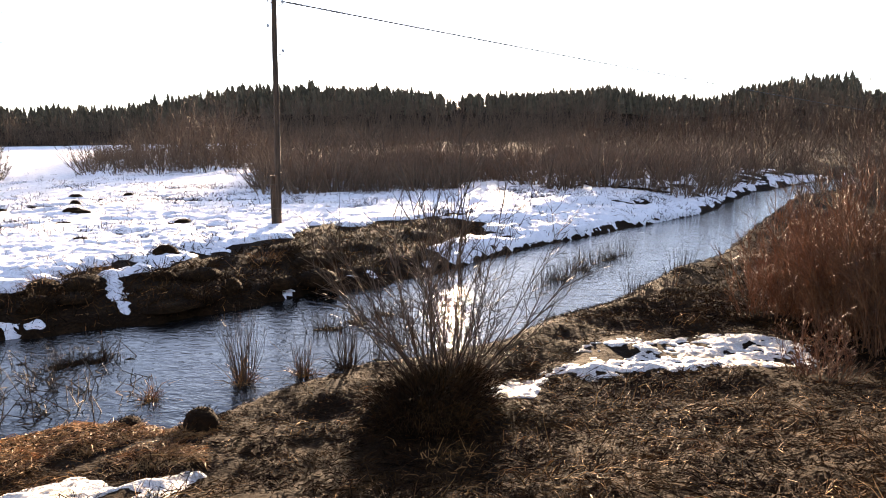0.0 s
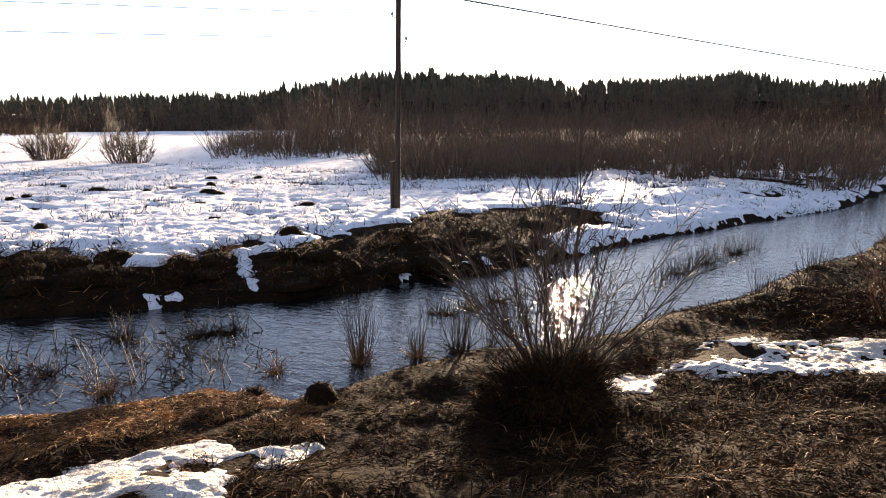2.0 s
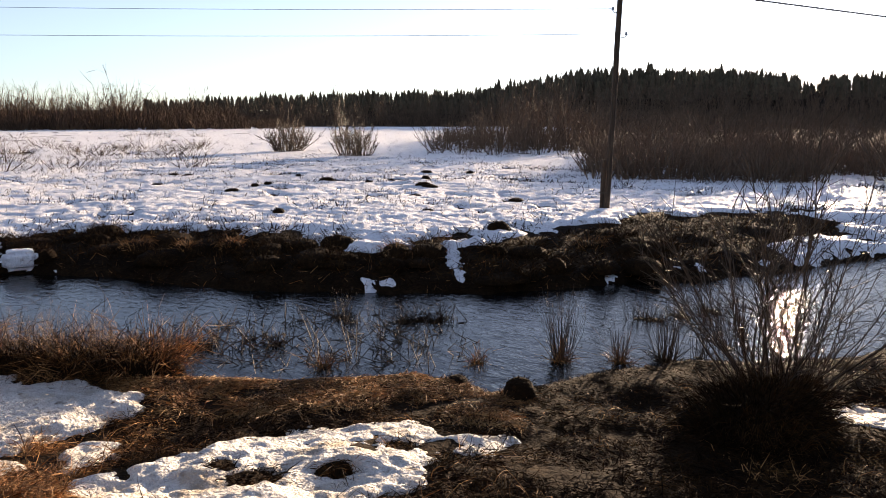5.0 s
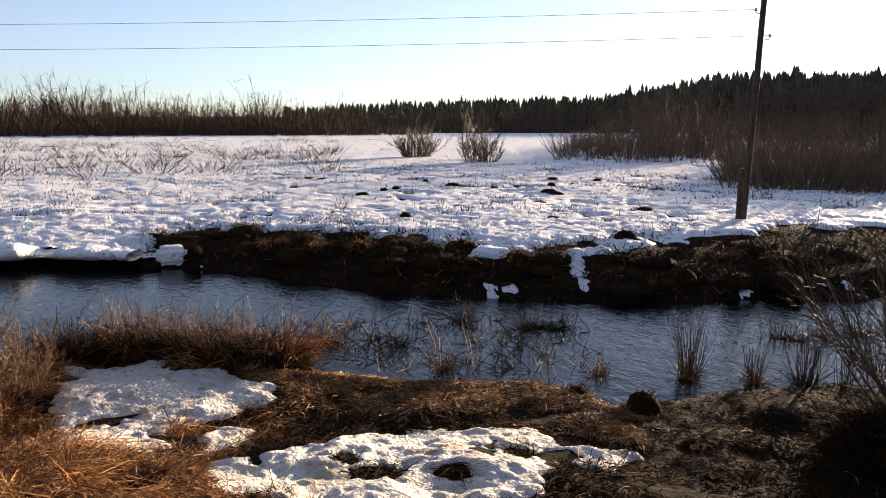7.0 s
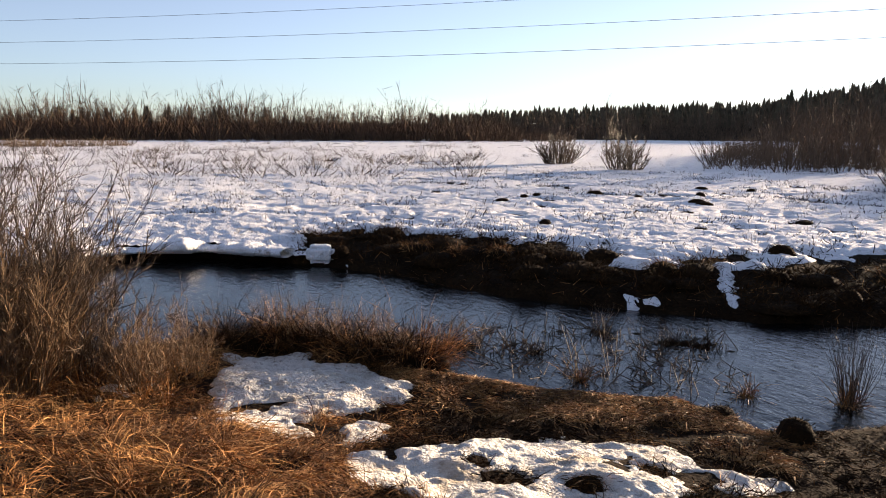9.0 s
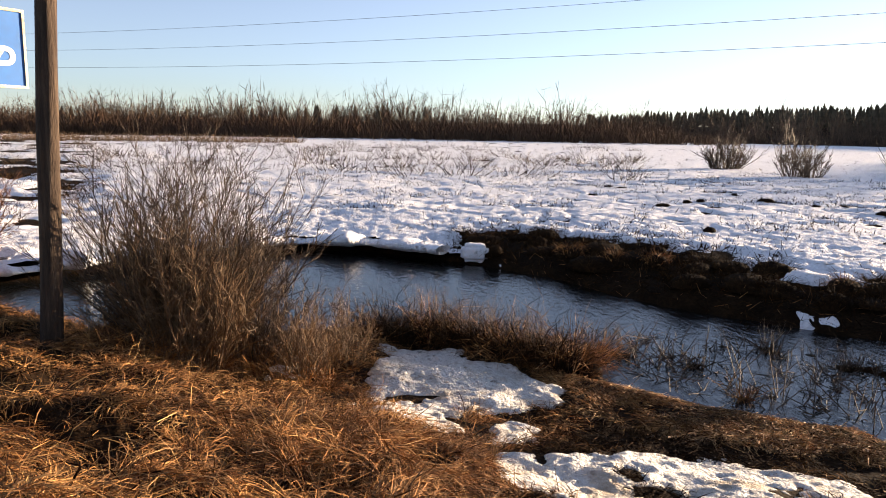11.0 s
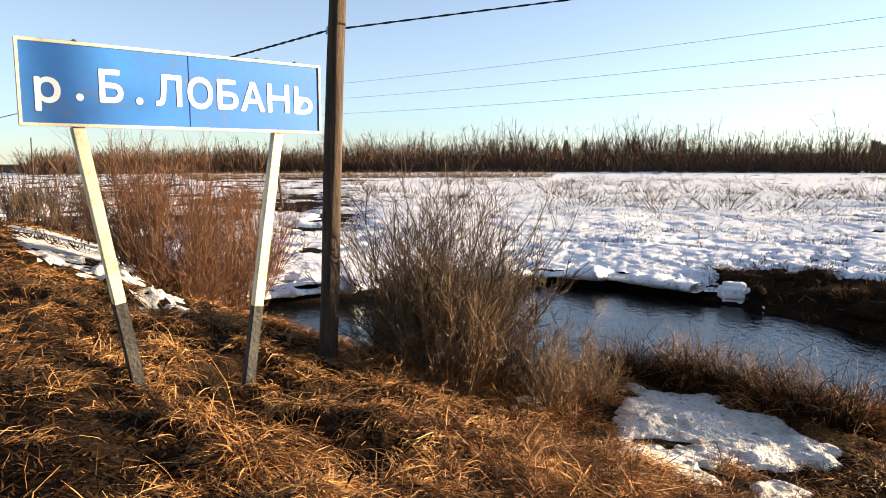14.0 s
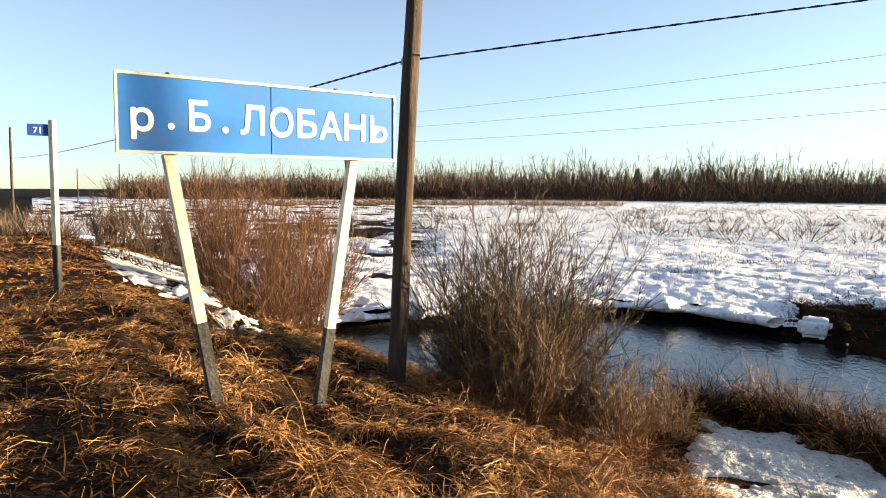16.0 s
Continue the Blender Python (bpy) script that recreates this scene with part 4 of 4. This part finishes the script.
# single bushes
bush("thin_birch", 51.8, 90, 5, 7.0, 1.5, twig_m, "slender bare birch behind the meadow bushes", "tree", seed=24, twigs=6, thick=0.05, lean=0.15)
BUSHES = [
    # az, r, stems, height, spread, material, label, stems' lean
    (18.9, 9.9, 44, 3.5, 1.5, twig_m, "dark many-stemmed willow against the glinting river", 0.9, 0.015),
    (17.2, 9.9, 14, 2.7, 0.8, twig_m, "smaller dark willow beside the larger one", 0.7, 0.012),
    (-5.6, 15.0, 40, 1.9, 2.0, red_twig_m, "low reddish willow at the water's edge", 0.55, 0.011),
    (-8.0, 15.3, 100, 2.8, 2.2, red_twig_m, "dense reddish willow on the near bank", 0.5, 0.012),
    (-11.0, 14.0, 120, 3.1, 2.2, red_twig_m, "dense tall reddish willow on the near bank", 0.45, 0.012),
    (-14.0, 13.2, 120, 3.3, 2.4, red_twig_m, "dense tall reddish willow on the near bank", 0.45, 0.012),
    (-17.5, 13.6, 80, 3.2, 2.4, red_twig_m, "dense tall reddish willow on the near bank", 0.45, 0.012),
    (-9.5, 11.2, 36, 1.1, 1.8, red_twig_m, "low red-brown scrub on the grassy bank", 0.8, 0.008),
    (97.0, 10.8, 190, 3.35, 2.4, twig_m, "tall grey-brown willow beside the timber pole", 0.98, 0.013),
    (100.8, 11.2, 34, 2.1, 1.2, twig_m, "grey-brown willow leaning over the water", 0.5, 0.011),
    (92.6, 10.3, 90, 2.2, 1.6, twig_m, "brown willow shoots on the bank", 0.65, 0.011),
    (98.6, 9.9, 100, 2.1, 1.4, straw_twig_m, "yellowish willow shoots in the thicket, coloured as if sunlit", 0.5, 0.014),
    (94.6, 10.0, 60, 1.6, 1.4, straw_twig_m, "yellowish willow shoots in the thicket, coloured as if sunlit", 0.6, 0.010),
    (96.5, 9.6, 100, 1.8, 1.6, straw_twig_m, "straw-coloured shoots at the bush's foot", 0.6, 0.014),
    (88.4, 9.9, 50, 1.4, 1.4, straw_twig_m, "low straw-coloured willow shoots by the snow", 0.75, 0.010),
    (85.2, 10.6, 36, 1.3, 1.2, straw_twig_m, "low straw-coloured shoots by the water", 0.6, 0.008),
    (116.6, 17.0, 140, 4.0, 2.2, orange_twig_m, "orange-red willow behind the river sign", 0.5, 0.013),
    (113.2, 18.2, 130, 3.8, 2.2, orange_twig_m, "orange-red willow behind the river sign", 0.5, 0.013),
    (119.4, 18.5, 95, 3.8, 2.2, orange_twig_m, "orange-red willow behind the river sign", 0.5, 0.013),
    (110.8, 21.5, 70, 3.3, 2.0, orange_twig_m, "orange-red willow by the snowy bank", 0.5, 0.013),
    (115.0, 24.0, 80, 4.0, 2.6, orange_twig_m, "dense red-brown willow in the snow", 0.42, 0.016),
    (122.6, 28.0, 26, 3.3, 2.4, brush_m, "dark bare alder bush in the snow", 0.4, 0.022),
    (124.6, 33.0, 26, 3.4, 2.6, brush_m, "dark bare alder bush in the snow", 0.4, 0.024),
    (126.6, 40.0, 50, 3.0, 2.6, brush_m, "dark bare alder bush by the road", 0.4, 0.026),
    (118.5, 36.0, 60, 3.2, 3.0, brush_m, "dark bare alder bush in the snow", 0.45, 0.026),
    (112.0, 40.0, 60, 2.8, 3.0, red_twig_m, "red-brown willow in the far snow", 0.5, 0.022),
]
for i_, (az_, r_, n_, h_, sp_, m_, l_, le_, th_) in enumerate(BUSHES):
    willow(az_, r_, n_, h_, sp_, m_, l_, le_, th_, 100 + i_)

willow(55.9, 68, 110, 3.2, 6.0, twig_m, "round bare bush alone in the snow", 1.0, 0.034, 21)
willow(51.4, 58, 44, 3.6, 3.4, twig_m, "two-stemmed bare bush alone in the snow", 0.8, 0.034, 22)
willow(50.3, 58.5, 44, 2.9, 3.0, twig_m, "low bare bush alone in the snow", 0.9, 0.03, 23)

# tufts in and by the water
REEDS = [(34.6, 11.2, 60, 1.3, 0.6, twig_m), (29.9, 11.35, 34, 0.75, 0.4, twig_m), (26.4, 11.6, 50, 1.1, 0.6, twig_m), (24.0, 11.9, 20, 0.9, 0.6, twig_m),
         (22.0, 12.6, 30, 1.1, 0.9, twig_m), (28.5, 14.0, 30, 0.6, 1.2, twig_m), (26.0, 14.5, 24, 0.6, 1.0, twig_m), (23.0, 15.0, 24, 0.7, 1.0, twig_m),
         (47.1, 13.3, 22, 0.5, 0.9, twig_m), (44.8, 13.3, 18, 0.5, 0.6, twig_m), (42.6, 13.2, 8, 0.3, 0.5, twig_m), (53.8, 10.9, 16, 0.6, 0.4, twig_m),
         (57.0, 12.1, 10, 0.6, 0.5, twig_m), (41.3, 10.95, 12, 0.22, 0.35, twig_m), (52.2, 13.7, 18, 0.7, 0.6, twig_m), (49.5, 13.8, 14, 0.4, 0.7, twig_m),
         (55.5, 13.6, 12, 0.5, 0.6, twig_m), (59.5, 12.6, 14, 0.5, 0.7, twig_m), (62.5, 12.5, 18, 0.7, 0.7, twig_m), (64.5, 12.6, 22, 0.7, 0.7, twig_m),
         (3.4, 15.7, 40, 0.7, 1.2, twig_m), (1.0, 16.6, 30, 0.7, 1.2, twig_m), (0.2, 19.5, 30, 0.8, 1.2, twig_m)]
REEDS += [(4.5 + 0.75 * k, 22.8 - 0.62 * k, 26, 0.65, 0.9, twig_m) for k in range(9)]
for i_, (az_, r_, n_, h_, sp_, m_) in enumerate(REEDS):
    x_, y_ = polar(az_, r_)
    z_ = WATER - 0.05 if inside(RIVER, np.array([x_]), np.array([y_]))[0] else None
    bush("reed_tuft", az_, r_, n_, h_, sp_, m_, "dry brown reed tuft standing in shallow water" if z_ else "dry brown reed tuft on the shore", "reeds", seed=300 + i_, z=z_,
         group="reed tufts", twigs=1, segs=3, thick=0.0065, lean=0.24, upright=-0.3)


def tussock(az, r, w, h, mat, label, n=900, length=0.3, seed=1, z=None, mess=0.35):
    """A lumpy clod of roots and soil with dead blades hanging over it."""
    g = np.random.default_rng(seed)
    x, y = polar(az, r)
    zz = (ground_at(x, y) if z is None else z) - 0.03
    ob = empty("tussock", pose(x, y, zz), label, "grass tussock", "tussocks")
    k, m = 18, 9
    V = []
    for i in range(m):
        f = i / (m - 1)
        for j in range(k):
            a = 2 * math.pi * j / k
            q = w * 0.5 * math.cos(f * math.pi / 2) ** 0.7 * (1 + 0.16 * math.sin(2 * a + seed) + g.uniform(-0.08, 0.08))
            V.append((q * math.cos(a), q * math.sin(a), h * math.sin(f * math.pi / 2) * (1 + g.uniform(-0.06, 0.06))))
    Q = [(i * k + j, i * k + (j + 1) % k, (i + 1) * k + (j + 1) % k, (i + 1) * k + j) for i in range(m - 1) for j in range(k)]
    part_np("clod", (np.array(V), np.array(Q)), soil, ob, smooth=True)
    a, f = g.uniform(0, 6.28, n), g.random(n) ** 0.8
    q = w * 0.5 * np.cos(f * 1.5) ** 0.7
    p = np.stack([q * np.cos(a), q * np.sin(a), h * np.sin(f * 1.5)], 1)
    up_ = np.stack([np.cos(a) * 0.8, np.sin(a) * 0.8, np.full(n, 0.8)], 1) + g.normal(0, mess, (n, 3))
    L = (length * g.uniform(0.4, 1.2, n))[:, None]
    p1 = p + up_ * L * 0.5
    p2 = p1 + (up_ * 0.8 + np.array([0, 0, -1.1]) * g.uniform(0.3, 1.2, (n, 1))) * L * 0.5
    v1, f1 = ribbons(p, p1, np.full(n, 0.004), np.full(n, 0.004), g)
    v2, f2 = ribbons(p1, p2, np.full(n, 0.004), np.full(n, 0.001), g)
    part_np("thatch", (np.concatenate([v1, v2]), np.concatenate([f1, f2 + len(v1)])), mat, ob)["kind"] = "stuff"
    return ob


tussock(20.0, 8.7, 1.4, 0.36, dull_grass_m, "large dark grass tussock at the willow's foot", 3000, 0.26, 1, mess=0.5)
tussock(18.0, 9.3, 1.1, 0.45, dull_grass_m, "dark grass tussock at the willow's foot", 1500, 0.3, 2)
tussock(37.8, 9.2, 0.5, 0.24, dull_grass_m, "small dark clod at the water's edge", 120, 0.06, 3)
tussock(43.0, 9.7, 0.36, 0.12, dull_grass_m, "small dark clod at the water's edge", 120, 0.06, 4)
tussock(39.7, 20.3, 0.7, 0.34, dull_grass_m, "dark earth clod in the snow", 250, 0.12, 5)
g = np.random.default_rng(31)
for i_ in range(46):
    k_ = g.integers(8, 17)
    f_ = g.random()
    x_ = FAR_SHORE[k_][0] * (1 - f_) + FAR_SHORE[k_ + 1][0] * f_
    y_ = FAR_SHORE[k_][1] * (1 - f_) + FAR_SHORE[k_ + 1][1] * f_
    out_ = g.uniform(0.25, 3.2)
    x_, y_ = x_ - 0.62 * out_, y_ + 0.78 * out_
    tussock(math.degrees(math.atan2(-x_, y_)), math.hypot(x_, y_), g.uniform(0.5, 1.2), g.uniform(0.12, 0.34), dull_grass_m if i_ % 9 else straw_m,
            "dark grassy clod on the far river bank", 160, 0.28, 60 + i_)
bm = box_bm(0.78, 0.45, 0.5, 0.1)
bmesh.ops.subdivide_edges(bm, edges=bm.edges[:], cuts=3, use_grid_fill=True)
for v in bm.verts:
    v.co += Vector((random.uniform(-0.03, 0.03), random.uniform(-0.03, 0.03), random.uniform(-0.03, 0.03)))
bmesh.ops.smooth_vert(bm, verts=bm.verts[:], factor=0.5, use_axis_x=True, use_axis_y=True, use_axis_z=True)
for f in bm.faces:
    f.smooth = True
block = tagged(part("snow_block", bm, snow_m), "white block of fallen snow on the dark bank", "snow")
block.matrix_world = pose(-19.75, 5.45, WATER + 0.33, 4, 0, 70)
for i_ in range(22):
    tussock(g.uniform(38, 66), g.uniform(23, 42), g.uniform(0.35, 0.8), g.uniform(0.16, 0.3), dull_grass_m, "small dark earth mound showing through the snow", 60, 0.1, 130 + i_)
MARSH = [(78.0, 12.6), (76.0, 12.2), (74.0, 12.0), (72.0, 11.7), (70.0, 11.4), (68.2, 11.2), (66.6, 11.3), (80.5, 12.4), (82.5, 12.6)]
for i_, (az_, r_) in enumerate(MARSH):
    tussock(az_, r_, 0.9, 0.32, dull_grass_m if i_ % 3 else straw_m, "brown marsh grass tussock along the near shore", 480, 0.55, 20 + i_, z=WATER, mess=0.6)
    bush("reed_tuft", az_ + 0.5, r_ + 0.1, 44, 1.1 if i_ < 5 else 0.7, 0.9, straw_twig_m, "dry marsh stalks along the near shore", "reeds", seed=400 + i_, z=WATER,
         group="reed tufts", twigs=2, segs=3, thick=0.005, lean=0.3, upright=0.2)

for i_, (az_, r_, w_, m_) in enumerate([(47.3, 13.3, 0.55, dull_grass_m), (46.0, 13.4, 0.5, dull_grass_m), (44.7, 13.3, 0.45, dull_grass_m), (52.2, 13.7, 0.5, dull_grass_m), (27.5, 14.0, 0.6, dull_grass_m),
                                 (25.4, 14.4, 0.6, dull_grass_m), (23.2, 15.0, 0.6, dull_grass_m), (57.5, 12.2, 0.35, dull_grass_m), (34.6, 11.2, 0.36, straw_m), (29.9, 11.3, 0.3, straw_m),
                                 (26.4, 11.6, 0.4, dull_grass_m), (41.3, 10.95, 0.3, straw_m), (53.8, 10.9, 0.28, straw_m), (62.8, 12.4, 0.5, dull_grass_m), (64.6, 12.5, 0.55, dull_grass_m),
                                 (9.5, 18.6, 0.5, dull_grass_m), (7.6, 20.0, 0.5, dull_grass_m), (5.6, 21.8, 0.5, dull_grass_m), (3.4, 15.7, 0.8, straw_m), (1.2, 16.5, 0.7, straw_m)]):
    tussock(az_, r_, w_ * 0.8, 0.07, m_, "matted dead sedge clump in shallow water", 110, 0.26, 160 + i_, z=WATER - 0.02, mess=0.8)

# dead stalks drifting in the shallows
for i_ in range(84):
    g2 = np.random.default_rng(700 + i_)
    az_, r_ = g2.uniform(42, 68), g2.uniform(10.8, 13.8)
    x_, y_ = polar(az_, r_)
    n_ = 5
    d_ = g2.normal(0, 0.22, (n_, 3)) * np.array([1, 1, 0.35 + 0.9 * (i_ % 2)])
    p_ = np.array([[x_, y_, WATER + 0.02]]) + g2.normal(0, 0.12, (n_, 3)) * np.array([1, 1, 0])
    d_[:, 2] = np.abs(d_[:, 2]) + 0.02
    tagged(new("drift_stalk", mesh_of("drift_stalk", *sticks(p_ - d_ * 0.4 - np.array([0, 0, 0.04]), p_ + d_, np.full(n_, 0.012), np.full(n_, 0.005)), twig_m)), "broken brown stalks lying in shallow water", "stalks", "drifting stalks")

# ---- grass ----
def blades(name, n, area, size, mat, label, flat=0.5, width=0.004, gaps=0.0, seed=5, shore=0.0, clump=0.0, fine=True):
    """Dead grass: narrow bent blades, tangled by tufts, most lying over, with dark gaps between."""
    g = np.random.default_rng(seed)
    az0, az1, r0, r1 = area
    az = g.uniform(az0, az1, n)
    r = r0 + (r1 - r0) * g.random(n) ** 1.15
    x, y = -r * np.sin(np.radians(az)), r * np.cos(np.radians(az))
    k = (~inside(FAR_LAND, x, y) | (-0.656 * x + 0.755 * y < 5.5)) & (~inside(RIVER, x, y) | (-0.656 * x + 0.755 * y < 4)) & (value_noise(x, y, 1.7, 3) + clump * value_noise(x, y, 5.5, 2) + g.normal(0, 0.05, n) > gaps)
    if shore:
        k &= line_distance(NEAR_SHORE, x, y) < shore
    for o_, _, _ in PATCHES:
        k &= ~inside(np.array(o_), x, y) | (np.min([np.hypot(x - hx, y - hy) - hr for hx, hy, hr in HOLES], 0) < 0.14)
    x, y = x[k], y[k]
    n = len(x)
    p = np.stack([x, y, ground(x, y) + 0.004], 1)
    a = value_noise(x, y, 0.8, 2) * 14 + g.normal(0, 1.1, n)
    L = size * np.where(g.random(n) < 0.2, 1.5, 1.0) * g.uniform(0.4, 1.4, n) * (1 + value_noise(x, y, 1.1, 2))
    L = L * np.clip(line_distance(NEAR_SHORE, x, y) / 1.6, 0.45, 1)
    t = np.where(g.random(n) < flat, g.uniform(0.05, 0.45, n), g.uniform(0.5, 1.3, n))
    pts, turn, bend = [p], g.normal(0, 0.45, n), g.uniform(0.15, 0.75, n)
    for seg in range(3):
        pts.append(pts[-1] + np.stack([np.cos(a) * np.cos(t), np.sin(a) * np.cos(t), np.sin(t)], 1) * (L / 3)[:, None])
        a, t = a + turn, t - bend
    wv = np.stack([-np.sin(a), np.cos(a), g.normal(0, 0.6, n)], 1) * (width * g.uniform(0.5, 1.4, n))[:, None]
    V = np.stack([p - wv, p + wv, pts[1] - wv * 0.9, pts[1] + wv * 0.9, pts[2] - wv * 0.7, pts[2] + wv * 0.7, pts[3]], 1).reshape(-1, 3)
    o = np.arange(n)[:, None] * 7
    tri = np.concatenate([o + np.array([f]) for f in (((0, 1, 3), (0, 3, 2), (2, 3, 5), (2, 5, 4), (4, 5, 6)) if fine else ((0, 1, 3), (0, 3, 2), (2, 3, 6)))])
    return tagged(new(name, mesh_of(name, V, tri, mat)), label, "grass", kind="stuff")


blades("bank_grass", 130000, (66, 94, 1.0, 14), 0.24, straw_m, "matted straw-coloured dead grass on the road bank", 0.94, 0.0024, 0.06, clump=0.7)
blades("verge_straw", 250000, (94, 145, 1.0, 14), 0.21, straw_m, "clumped straw-coloured grass and dark gaps round the sign", 0.92, 0.0028, 0.145, seed=45, clump=0.9)
blades("bank_straw", 20000, (66, 145, 1.2, 12), 0.36, pale_straw_m, "long pale broken straws lying tangled on the bank", 0.88, 0.0019, 0.05, seed=41, clump=0.5)
blades("straw_drift", 32000, (70, 92, 1.6, 9), 0.34, straw_m, "golden straw swept flat beside the snow patches", 0.92, 0.003, -0.12, seed=42)
blades("bush_foot_grass", 7000, (86, 104, 9.2, 11.4), 0.5, straw_m, "standing straw-coloured grass among the willow stems", 0.25, 0.0035, -0.1, seed=43)
# thatch colour carries the shade between the straws
blades("bank_thatch", 26000, (66, 145, 1.0, 14), 0.28, dull_grass_m, "dead thatch under the straw on the bank, darkened as in shade", 0.9, 0.004, -0.3, seed=15, fine=False)
blades("verge_grass", 60000, (100, 135, 10, 45), 0.26, straw_m, "straw-coloured dead grass along the road verge", 0.88, 0.006, -0.06, seed=12, fine=False)
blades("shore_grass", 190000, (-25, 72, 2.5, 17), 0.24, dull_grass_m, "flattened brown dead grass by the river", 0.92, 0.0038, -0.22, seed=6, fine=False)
blades("pale_shore_mat", 40000, (37, 70, 7.0, 12), 0.24, pale_straw_m, "pale washed-up straw along the water's edge", 1.0, 0.004, -0.1, seed=19, shore=1.5)
blades("shore_mat", 90000, (37, 70, 7.0, 12), 0.26, straw_m, "golden straw mat along the water's edge", 1.0, 0.0035, -0.12, seed=18, shore=1.3)
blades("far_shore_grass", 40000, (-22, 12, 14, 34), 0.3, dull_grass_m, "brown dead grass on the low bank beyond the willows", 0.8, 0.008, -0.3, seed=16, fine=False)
blades("shore_straw", 24000, (-25, 72, 2.0, 17), 0.26, straw_m, "pale straw strands in the brown grass by the river", 0.85, 0.0035, 0.0, seed=8)


def far_grass(name, n, mat, label, size, seed):
    """Dead grass on the bare far bank."""
    g = np.random.default_rng(seed)
    x, y = g.uniform(-24, 0, n), g.uniform(3, 29, n)
    k = inside(BARE, x, y) & inside(FAR_LAND, x, y)
    x, y = x[k], y[k]
    n = len(x)
    p = np.stack([x, y, ground(x, y)], 1)
    d = g.normal(0, 1, (n, 3))
    d[:, 2] = np.abs(d[:, 2]) * 0.8
    d *= (size * g.uniform(0.4, 1.3, n) / np.linalg.norm(d, axis=1))[:, None]
    v, f = ribbons(p, p + d, np.full(n, 0.008), np.full(n, 0.003), g)
    return tagged(new(name, mesh_of(name, v, f, mat)), label, "grass", kind="stuff")


# darkened in colour for the bank side turned from the sun
far_grass("far_bank_grass", 60000, dull_grass_m, "wet dead grass on the far river bank, darkened as in shade", 0.25, 9)
far_grass("far_bank_straw", 6000, straw_m, "pale straw strands on the far river bank", 0.25, 10)
